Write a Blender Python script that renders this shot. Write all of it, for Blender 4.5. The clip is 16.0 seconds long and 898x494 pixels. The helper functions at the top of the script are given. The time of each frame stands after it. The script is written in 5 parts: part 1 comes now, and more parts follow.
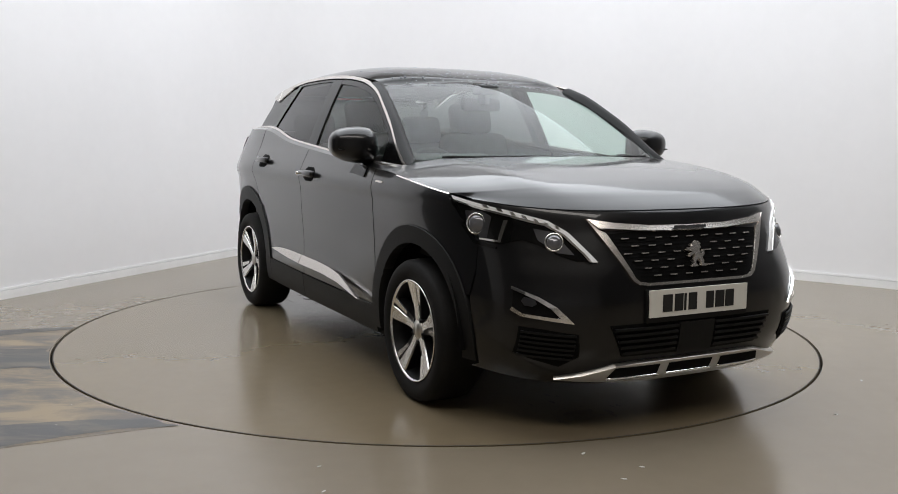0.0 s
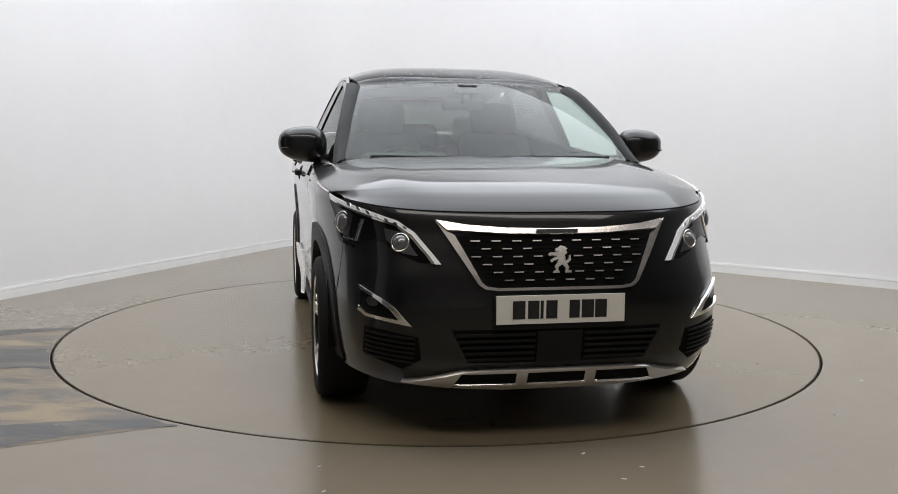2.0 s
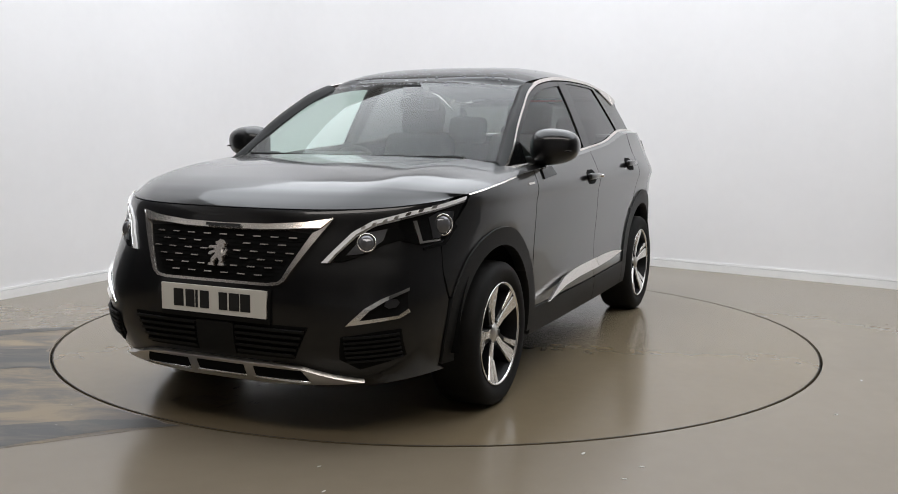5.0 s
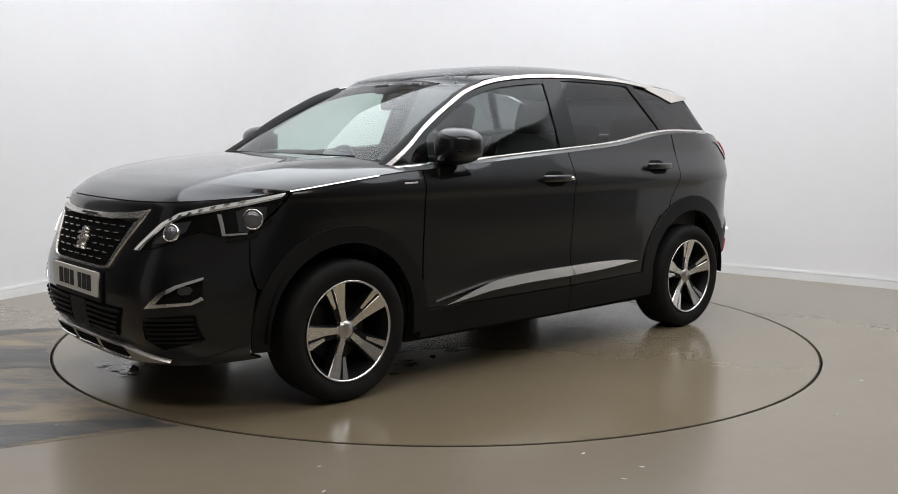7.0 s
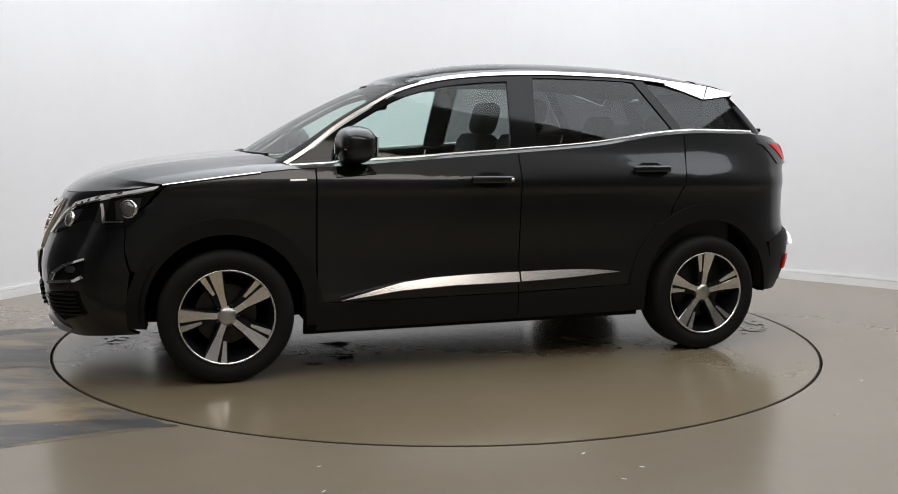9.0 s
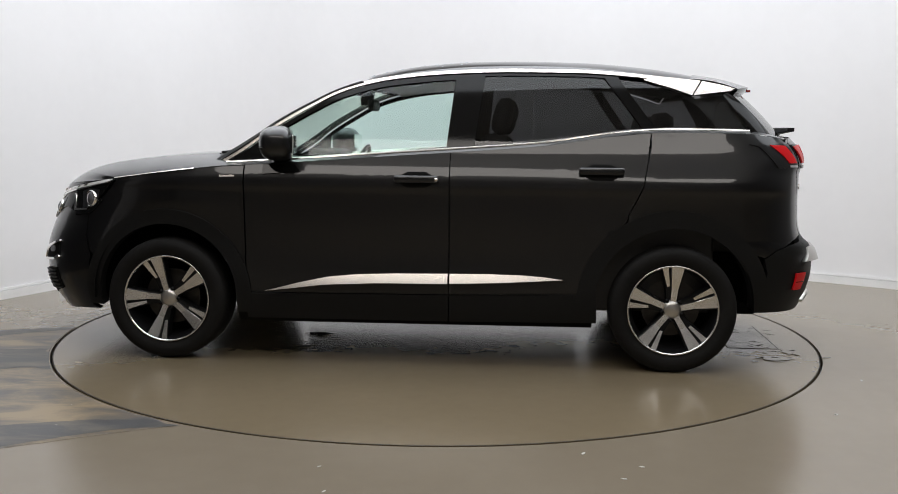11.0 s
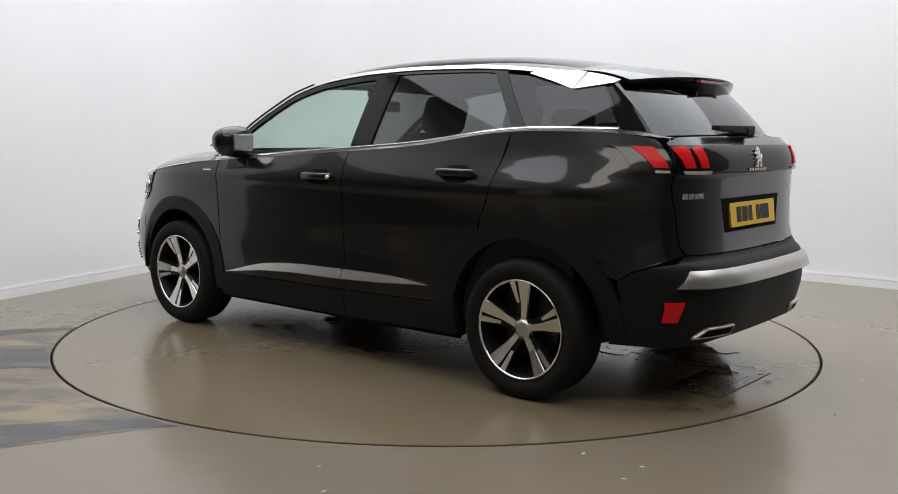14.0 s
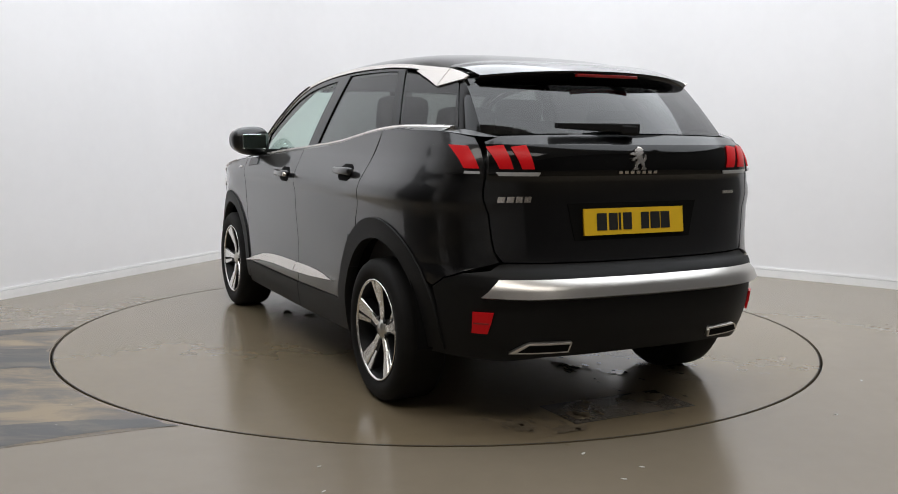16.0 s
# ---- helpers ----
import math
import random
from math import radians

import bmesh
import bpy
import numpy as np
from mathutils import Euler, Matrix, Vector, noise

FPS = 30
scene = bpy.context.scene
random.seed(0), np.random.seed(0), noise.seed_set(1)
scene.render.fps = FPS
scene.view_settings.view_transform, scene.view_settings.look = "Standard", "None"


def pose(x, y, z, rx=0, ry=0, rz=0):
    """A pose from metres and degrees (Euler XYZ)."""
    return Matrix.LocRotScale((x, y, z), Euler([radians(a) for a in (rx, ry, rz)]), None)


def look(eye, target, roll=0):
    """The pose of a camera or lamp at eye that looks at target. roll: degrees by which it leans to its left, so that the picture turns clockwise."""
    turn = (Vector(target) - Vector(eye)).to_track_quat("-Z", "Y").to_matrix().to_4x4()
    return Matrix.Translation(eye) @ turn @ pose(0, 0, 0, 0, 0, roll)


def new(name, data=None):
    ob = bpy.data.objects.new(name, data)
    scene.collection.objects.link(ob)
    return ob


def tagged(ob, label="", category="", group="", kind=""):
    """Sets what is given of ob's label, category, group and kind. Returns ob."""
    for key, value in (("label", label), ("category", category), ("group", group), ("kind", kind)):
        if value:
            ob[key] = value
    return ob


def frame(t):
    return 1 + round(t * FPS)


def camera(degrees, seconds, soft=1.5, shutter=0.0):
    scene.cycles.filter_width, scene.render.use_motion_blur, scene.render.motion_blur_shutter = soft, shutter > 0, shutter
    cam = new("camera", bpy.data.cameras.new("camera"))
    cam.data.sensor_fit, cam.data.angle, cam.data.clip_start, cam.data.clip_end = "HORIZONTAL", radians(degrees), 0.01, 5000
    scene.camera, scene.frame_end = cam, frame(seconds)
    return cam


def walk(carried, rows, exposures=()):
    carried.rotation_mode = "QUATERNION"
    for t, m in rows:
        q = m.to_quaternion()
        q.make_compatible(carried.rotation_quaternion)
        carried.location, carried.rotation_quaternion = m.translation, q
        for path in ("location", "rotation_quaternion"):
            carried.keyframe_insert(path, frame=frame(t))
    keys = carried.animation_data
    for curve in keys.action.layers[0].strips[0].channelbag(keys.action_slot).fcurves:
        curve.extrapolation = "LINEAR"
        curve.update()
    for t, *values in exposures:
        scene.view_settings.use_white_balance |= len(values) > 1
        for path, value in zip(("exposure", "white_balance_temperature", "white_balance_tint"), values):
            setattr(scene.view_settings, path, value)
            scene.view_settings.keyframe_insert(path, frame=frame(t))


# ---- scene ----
cam = camera(50.85, 16.0, soft=0.9)
EYE = Vector((0.0, -5.833, 1.225))
AIM = EYE + Vector((0.01073, 0.99268, -0.12032))
walk(cam, [(0.0, look(EYE, AIM, 0.53)), (16.0, look(EYE, AIM, 0.53))], exposures=[(0.0, 0.0), (16.0, 0.0)])

# ---- light ----
world = bpy.data.worlds.new("hall")
world.use_nodes = True
world.node_tree.nodes["Background"].inputs[0].default_value = (0.9, 0.95, 1.0, 1)
world.node_tree.nodes["Background"].inputs[1].default_value = 0.02
scene.world = world


def area(name, m, sx, sy, power, colour):
    d = bpy.data.lights.new(name, "AREA")
    d.shape, d.size, d.size_y, d.energy, d.color = "RECTANGLE", sx, sy, power, colour
    ob = new(name, d)
    ob.matrix_basis = m
    return tagged(ob, "bright overhead lamp panel of the photo bay", "lamp", kind="structure")


area("lamp_panel", look((1.0, 0.5, 4.35), (1.0, 0.75, 0)), 8.8, 6.0, 490, (0.90, 0.945, 1.0))
area("lamp_panel", look((0.2, -4.6, 4.35), (0.4, -3.0, 0)), 7.0, 0.9, 95, (1.0, 0.95, 0.90))


# ---- materials ----
def material(name, colour, rough=0.5, metal=0.0, coat=0.0, spec=0.5, bump=0.0, scale=40.0, var=0.0, var_scale=3.0, glow=None, stretch=(1, 1, 1), rvar=0.0):
    m = bpy.data.materials.new(name)
    m.use_nodes = True
    t = m.node_tree
    b = t.nodes["Principled BSDF"]
    b.inputs["Base Color"].default_value = (*colour, 1)
    b.inputs["Roughness"].default_value = rough
    b.inputs["Metallic"].default_value = metal
    b.inputs["Specular IOR Level"].default_value = spec
    b.inputs["Coat Weight"].default_value = coat
    b.inputs["Coat Roughness"].default_value = 0.04
    if glow:
        b.inputs["Emission Color"].default_value = (*colour, 1)
        b.inputs["Emission Strength"].default_value = glow
    if bump or var or rvar:
        tc = t.nodes.new("ShaderNodeTexCoord")
        mp = t.nodes.new("ShaderNodeMapping")
        mp.inputs["Scale"].default_value = stretch
        t.links.new(tc.outputs["Object"], mp.inputs["Vector"])
    if var:
        n = t.nodes.new("ShaderNodeTexNoise")
        n.inputs["Scale"].default_value = var_scale
        n.inputs["Detail"].default_value = 8
        t.links.new(mp.outputs[0], n.inputs["Vector"])
        n2 = t.nodes.new("ShaderNodeTexNoise")
        n2.inputs["Scale"].default_value = var_scale * 14
        n2.inputs["Detail"].default_value = 4
        t.links.new(mp.outputs[0], n2.inputs["Vector"])
        ad = t.nodes.new("ShaderNodeMath")
        ad.operation = "MULTIPLY_ADD"
        ad.inputs[1].default_value = 0.35
        t.links.new(n2.outputs[0], ad.inputs[0])
        t.links.new(n.outputs[0], ad.inputs[2])
        mr = t.nodes.new("ShaderNodeMapRange")
        mr.inputs["From Min"].default_value, mr.inputs["From Max"].default_value = 0.45, 0.9
        mr.inputs["To Min"].default_value, mr.inputs["To Max"].default_value = 1 - var, 1 + var
        t.links.new(ad.outputs[0], mr.inputs["Value"])
        mx = t.nodes.new("ShaderNodeVectorMath")
        mx.operation = "SCALE"
        mx.inputs[0].default_value = colour
        t.links.new(mr.outputs[0], mx.inputs["Scale"])
        t.links.new(mx.outputs[0], b.inputs["Base Color"])
        if rvar:
            rr = t.nodes.new("ShaderNodeMapRange")
            rr.inputs["From Min"].default_value, rr.inputs["From Max"].default_value = 0.4, 0.95
            rr.inputs["To Min"].default_value, rr.inputs["To Max"].default_value = rough - rvar, rough + rvar
            t.links.new(ad.outputs[0], rr.inputs["Value"])
            t.links.new(rr.outputs[0], b.inputs["Roughness"])
    if bump:
        n = t.nodes.new("ShaderNodeTexNoise")
        n.inputs["Scale"].default_value = scale
        n.inputs["Detail"].default_value = 3
        t.links.new(mp.outputs[0], n.inputs["Vector"])
        bp = t.nodes.new("ShaderNodeBump")
        bp.inputs["Strength"].default_value = bump
        bp.inputs["Distance"].default_value = 0.004
        t.links.new(n.outputs[0], bp.inputs["Height"])
        t.links.new(bp.outputs[0], b.inputs["Normal"])
    return m


def glass(name, tint, gloss=1.0, clear=1.0):
    m = bpy.data.materials.new(name)
    m.use_nodes = True
    t = m.node_tree
    t.nodes.clear()
    out = t.nodes.new("ShaderNodeOutputMaterial")
    tr = t.nodes.new("ShaderNodeBsdfTransparent")
    tr.inputs[0].default_value = (*tint, 1)
    gl = t.nodes.new("ShaderNodeBsdfGlossy")
    gl.inputs["Roughness"].default_value = 0.02
    fr = t.nodes.new("ShaderNodeLayerWeight")
    fr.inputs[0].default_value = 0.5
    po = t.nodes.new("ShaderNodeMath")
    po.operation = "POWER"
    po.inputs[1].default_value = 4.0
    mu = t.nodes.new("ShaderNodeMath")
    mu.operation = "MULTIPLY_ADD"
    mu.use_clamp = True
    mu.inputs[1].default_value = 0.85 * gloss
    mu.inputs[2].default_value = 0.055 * gloss
    mx = t.nodes.new("ShaderNodeMixShader")
    t.links.new(fr.outputs["Facing"], po.inputs[0])
    t.links.new(po.outputs[0], mu.inputs[0])
    t.links.new(mu.outputs[0], mx.inputs[0])
    t.links.new(tr.outputs[0], mx.inputs[1])
    t.links.new(gl.outputs[0], mx.inputs[2])
    t.links.new(mx.outputs[0], out.inputs[0])
    return m


def mottled(name, dark, pale, low, high, rough):
    m = material(name, pale, rough)
    t = m.node_tree
    b = t.nodes["Principled BSDF"]
    tc = t.nodes.new("ShaderNodeTexCoord")
    mp = t.nodes.new("ShaderNodeMapping")
    mp.inputs["Rotation"].default_value = (0, 0, radians(-18))
    mp.inputs["Scale"].default_value = (1.0, 2.8, 1)
    t.links.new(tc.outputs["Object"], mp.inputs["Vector"])
    n = t.nodes.new("ShaderNodeTexNoise")
    n.inputs["Scale"].default_value, n.inputs["Detail"].default_value, n.inputs["Roughness"].default_value = 2.1, 12, 0.68
    n.inputs["Distortion"].default_value = 0.6
    t.links.new(mp.outputs[0], n.inputs["Vector"])
    ramp = t.nodes.new("ShaderNodeValToRGB")
    e = ramp.color_ramp.elements
    e[0].position, e[0].color = low, (*dark, 1)
    e[1].position, e[1].color = high, (*pale, 1)
    k = e.new((low + high) / 2)
    k.color = (*[0.5 * (p + q) * 0.95 for p, q in zip(dark, pale)], 1)
    t.links.new(n.outputs[0], ramp.inputs[0])
    t.links.new(ramp.outputs[0], b.inputs["Base Color"])
    bp = t.nodes.new("ShaderNodeBump")
    bp.inputs["Strength"].default_value, bp.inputs["Distance"].default_value = 0.15, 0.003
    t.links.new(n.outputs[0], bp.inputs["Height"])
    t.links.new(bp.outputs[0], b.inputs["Normal"])
    return m


WALL = material("wall_paint", (0.80, 0.787, 0.79), 0.6, var=0.025, var_scale=0.7, bump=0.05, scale=90)
SKIRT = material("skirting_paint", (0.82, 0.81, 0.80), 0.35, var=0.04, var_scale=5)
SHUTTER = material("dark_shutter", (0.03, 0.03, 0.032), 0.55, var=0.2, var_scale=2)
HALLWALL = material("dark_reflected_wall", (0.14, 0.136, 0.132), 0.8, var=0.12, var_scale=0.8)
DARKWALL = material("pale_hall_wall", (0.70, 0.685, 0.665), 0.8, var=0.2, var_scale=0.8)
CEIL = material("ceiling_paint", (0.72, 0.71, 0.70), 0.8, var=0.05)
FLOOR = material("polished_floor", (0.200, 0.167, 0.123), 0.23, spec=0.65, var=0.05, var_scale=0.7, rvar=0.03, bump=0.003, scale=4)
DISC = material("turntable_floor", (0.188, 0.149, 0.096), 0.20, spec=0.75, var=0.06, var_scale=0.9, rvar=0.03, bump=0.003, scale=4)
GAP = material("gap_shadow", (0.012, 0.011, 0.01), 0.8)
WORN = mottled("worn_floor", (0.085, 0.08, 0.078), (0.27, 0.205, 0.125), 0.38, 0.60, 0.36)
TRACK = mottled("dark_track", (0.06, 0.06, 0.062), (0.20, 0.17, 0.125), 0.46, 0.74, 0.40)
HATCH = material("hatch_plate", (0.11, 0.095, 0.078), 0.22, spec=0.6, var=0.25, var_scale=6, rvar=0.05)
WET = material("standing_water", (0.165, 0.134, 0.093), 0.03, spec=0.5, bump=0.02, scale=22, var=0.25, var_scale=9)
PAINT = material("black_metallic_paint", (0.0035, 0.0034, 0.0038), 0.30, metal=0.0, coat=1.0, spec=0.25)
PAINT.node_tree.nodes["Principled BSDF"].inputs["Coat IOR"].default_value = 1.37
PLASTIC = material("black_cladding", (0.008, 0.008, 0.008), 0.5, spec=0.18, bump=0.06, scale=500)
GLOSSBLACK = material("gloss_black_trim", (0.004, 0.004, 0.004), 0.07, spec=0.25)
MATT = material("dark_void", (0.004, 0.004, 0.004), 0.8, spec=0.1)
CHROME = material("satin_chrome", (0.71, 0.67, 0.63), 0.27, metal=1.0)
SATIN = material("satin_aluminium", (0.55, 0.53, 0.50), 0.30, metal=1.0, bump=0.02, scale=300)
BRIGHT = material("bright_chrome", (0.9, 0.89, 0.87), 0.07, metal=1.0)
RUBBER = material("tyre_rubber", (0.010, 0.0095, 0.009), 0.7, spec=0.16, bump=0.1, scale=120, var=0.25, var_scale=6)
ALLOY = material("machined_alloy", (0.82, 0.81, 0.79), 0.25, metal=1.0, bump=0.03, scale=200)
RIMDARK = material("dark_rim_paint", (0.006, 0.006, 0.0065), 0.42, spec=0.2)
DISCIRON = material("brake_iron", (0.06, 0.055, 0.05), 0.5, metal=0.8, var=0.2, var_scale=20)
WINDSCREEN = glass("windscreen_glass", (0.72, 0.82, 0.76), 0.75)
CLEAR = glass("side_glass", (0.80, 0.92, 0.89), 0.7)
PRIVACY = glass("privacy_glass", (0.18, 0.183, 0.187), 0.8)
TAILGLASS = glass("tail_glass", (0.10, 0.102, 0.10), 1.1)
BOWL = material("lamp_bowl", (0.09, 0.09, 0.095), 0.28, metal=0.9)
LENSDARK = material("projector_glass", (0.15, 0.15, 0.16), 0.12, metal=0.5, coat=0.6)
# Opaque pale colour stands in for the glint of clear drops.
DROP = material("water_drop", (0.62, 0.65, 0.70), 0.12, spec=0.9)
CHIP = material("floor_chip", (0.55, 0.53, 0.49), 0.7)
MIRROR = material("mirror_glass", (0.85, 0.9, 0.88), 0.02, metal=1.0)
# Faint emission lifts the red, on the bumper reflectors as well as the lamps.
REDGLOW = material("red_lamp_lens", (0.50, 0.005, 0.008), 0.3, spec=0.2, glow=0.10)
REDDARK = material("dark_red_lamp_lens", (0.22, 0.006, 0.006), 0.12, coat=0.8)
CLEARLAMP = material("pale_lamp_lens", (0.42, 0.42, 0.43), 0.12, coat=0.6)
DRL = material("daylight_strip", (0.80, 0.80, 0.80), 0.18, coat=0.6)
PLATEW = material("white_plate", (0.74, 0.72, 0.66), 0.4)
PLATEY = material("yellow_plate", (0.80, 0.50, 0.015), 0.4)
INK = material("plate_ink", (0.01, 0.01, 0.01), 0.5)
SEATCLOTH = material("seat_cloth", (0.05, 0.048, 0.047), 0.8, bump=0.2, scale=200)
DASH = material("dashboard_skin", (0.022, 0.021, 0.02), 0.6, bump=0.1, scale=150)
LINING = material("roof_lining", (0.10, 0.098, 0.095), 0.85)


# ---- mesh helpers ----
def mesh_of(name, verts, faces, mat, parent=None, label="", normals=None, smooth=True, kind=""):
    me = bpy.data.meshes.new(name)
    me.from_pydata([tuple(v) for v in verts], [], faces)
    me.materials.append(mat)
    me.polygons.foreach_set("use_smooth", [smooth] * len(me.polygons))
    me.update()
    if normals is not None:
        me.normals_split_custom_set_from_vertices([tuple(n) for n in normals])
    ob = new(name, me)
    ob.parent = parent
    tagged(ob, label, kind=kind)
    return ob


def part(name, bm, mat, parent=None, label="", smooth=False):
    me = bpy.data.meshes.new(name)
    bm.normal_update()
    bm.to_mesh(me)
    bm.free()
    me.materials.append(mat)
    me.polygons.foreach_set("use_smooth", [smooth] * len(me.polygons))
    ob = new(name, me)
    ob.parent = parent
    return tagged(ob, label)


def box(bm, x0, x1, y0, y1, z0, z1, bevel=0.0):
    r = bmesh.ops.create_cube(bm, size=1.0)
    for v in r["verts"]:
        v.co = Vector((x0 + (v.co.x + 0.5) * (x1 - x0), y0 + (v.co.y + 0.5) * (y1 - y0), z0 + (v.co.z + 0.5) * (z1 - z0)))
    if bevel:
        es = list({e for v in r["verts"] for e in v.link_edges})
        bmesh.ops.bevel(bm, geom=es, offset=bevel, segments=2, affect="EDGES", profile=0.5)
    return r


def lathe(profile, n=48, axis="y"):
    """A turned form round the y axis from rows of radius and y."""
    bm = bmesh.new()
    rings = []
    for r, y in profile:
        rings.append([bm.verts.new((r * math.cos(2 * math.pi * k / n), y, r * math.sin(2 * math.pi * k / n))) for k in range(n)])
    for a, b in zip(rings, rings[1:]):
        for k in range(n):
            bm.faces.new((a[k], a[(k + 1) % n], b[(k + 1) % n], b[k]))
    return bm


def spline(rows):
    """A smooth curve through rows of (a, b)."""
    rows = sorted(rows)
    xs, ys = np.array([r[0] for r in rows]), np.array([r[1] for r in rows])
    d = np.diff(ys) / np.diff(xs)
    m = np.concatenate([[d[0]], np.where(d[1:] * d[:-1] > 0, 2 * d[1:] * d[:-1] / np.where(d[1:] + d[:-1] == 0, 1, d[1:] + d[:-1]), 0), [d[-1]]])

    def f(x):
        i = min(max(int(np.searchsorted(xs, x)) - 1, 0), len(xs) - 2)
        h = xs[i + 1] - xs[i]
        t = min(max((x - xs[i]) / h, -0.3), 1.3)
        return float((1 + 2 * t) * (1 - t) ** 2 * ys[i] + t * (1 - t) ** 2 * h * m[i] + t * t * (3 - 2 * t) * ys[i + 1] + t * t * (t - 1) * h * m[i + 1])
    return f


def sheet(name, fn, nu, nv, mat, parent, label="", thick=0.0, flip=False):
    """A patch fn(u, v) over the unit square, with a turned-in rim of that depth."""
    eps = 1e-3
    vs, ns = [], []
    for j in range(nv + 1):
        for i in range(nu + 1):
            u, v = i / nu, j / nv
            p = Vector(fn(u, v))
            ua, ub, va, vb = max(u - eps, 0), min(u + eps, 1), max(v - eps, 0), min(v + eps, 1)
            n = (Vector(fn(ub, v)) - Vector(fn(ua, v))).cross(Vector(fn(u, vb)) - Vector(fn(u, va)))
            n.normalize()
            vs.append(p)
            ns.append(-n if flip else n)
    w = nu + 1
    fs = [(j * w + i, j * w + i + 1, (j + 1) * w + i + 1, (j + 1) * w + i) for j in range(nv) for i in range(nu)]
    rim = [i for i in range(nu)] + [j * w + nu for j in range(nv)] + [nv * w + i for i in range(nu, 0, -1)] + [j * w for j in range(nv, 0, -1)]
    if flip:
        fs = [f[::-1] for f in fs]
    if thick:
        add_rim(vs, ns, fs, [(rim[k], rim[(k + 1) % len(rim)]) for k in range(len(rim))], thick, flip)
    return mesh_of(name, vs, fs, mat, parent, label, ns)


def add_rim(vs, ns, fs, edges, thick, flip=False):
    top, low = {}, {}
    for a, b in edges:
        out = (vs[b] - vs[a]).cross(ns[a])
        if flip:
            out = -out
        if out.length < 1e-9:
            continue
        out.normalize()
        for k in (a, b):
            if k not in top:
                top[k] = len(vs)
                vs.append(vs[k].copy())
                ns.append(((out + ns[k] * 0.4).normalized()))
                low[k] = len(vs)
                vs.append(vs[k] - ns[k] * thick)
                ns.append(out.copy())
        f = (b, a)
        q = (top[b], top[a], low[a], low[b])
        fs.append(q[::-1] if flip else q)


def panel(name, poly, fn, mat, parent, label="", step=(0.05, 0.05), thick=0.02, side=1, cuts=None):
    """A panel cut to a flat outline poly (a, b) and laid on the surface fn(a, b) -> point, normal."""
    bm = bmesh.new()
    f = bm.faces.new([bm.verts.new((a, b, 0)) for a, b in poly])
    if f.calc_area() and f.normal.length == 0:
        f.normal_update()
    bmesh.ops.recalc_face_normals(bm, faces=bm.faces)
    bmesh.ops.triangulate(bm, faces=bm.faces)
    los = [min(p[k] for p in poly) for k in (0, 1)]
    his = [max(p[k] for p in poly) for k in (0, 1)]
    for k in (0, 1):
        cs = np.arange(math.ceil(los[k] / step[k]) * step[k], his[k], step[k])
        if k == 0 and cuts is not None:
            cs = [c for c in cuts if los[0] < c < his[0]]
        for c in cs:
            co, no = [0, 0, 0], [0, 0, 0]
            co[k], no[k] = c, 1
            bmesh.ops.bisect_plane(bm, geom=bm.verts[:] + bm.edges[:] + bm.faces[:], dist=1e-6, plane_co=co, plane_no=no)
    bmesh.ops.remove_doubles(bm, verts=bm.verts, dist=1e-6)
    for fc in bm.faces:
        fc.normal_update()
        if fc.normal.z < 0:
            fc.normal_flip()
    bm.verts.index_update()
    vs, ns = [], []
    for v in bm.verts:
        p, n = fn(v.co.x, v.co.y)
        vs.append(Vector((p[0], p[1] * side, p[2])))
        ns.append(Vector((n[0], n[1] * side, n[2])))
    fs = [tuple(v.index for v in fc.verts) for fc in bm.faces]
    # wind the faces along the normals
    votes = 0
    for fc in fs[:40]:
        g = (vs[fc[1]] - vs[fc[0]]).cross(vs[fc[2]] - vs[fc[0]])
        votes += 1 if g.dot(ns[fc[0]]) > 0 else -1
    turn = votes < 0
    if turn:
        fs = [q[::-1] for q in fs]
    edges = []
    for e in bm.edges:
        if len(e.link_faces) == 1:
            for l in e.link_loops:
                a, b = l.vert.index, l.link_loop_next.vert.index
                edges.append((b, a) if turn else (a, b))
    bm.free()
    if thick:
        add_rim(vs, ns, fs, edges, thick)
    return mesh_of(name, vs, fs, mat, parent, label, ns)


def sweep(name, pts, across, mat, parent, label="", closed_ends=True):
    """A strip of section `across` (rows of offset along a, along b) carried along pts, rows of (point, a, b)."""
    vs, fs, m = [], [], len(across)
    for p, a, b in pts:
        for s, t in across:
            vs.append(Vector(p) + Vector(a) * s + Vector(b) * t)
    for i in range(len(pts) - 1):
        for k in range(m):
            fs.append((i * m + k, i * m + (k + 1) % m, (i + 1) * m + (k + 1) % m, (i + 1) * m + k))
    fs.append(tuple(range(m))[::-1])
    fs.append(tuple((len(pts) - 1) * m + k for k in range(m)))
    bm = bmesh.new()
    vv = [bm.verts.new(v) for v in vs]
    for f in fs:
        try:
            bm.faces.new([vv[k] for k in f])
        except ValueError:
            pass
    bmesh.ops.recalc_face_normals(bm, faces=bm.faces)
    return part(name, bm, mat, parent, label)


# ---- the photo bay ----
LEFT = Vector((0.415, 0.910, 0))
RIGHT = Vector((0.8006, -0.5992, 0))
CORNER = Vector((-1.15, 5.305, 0))


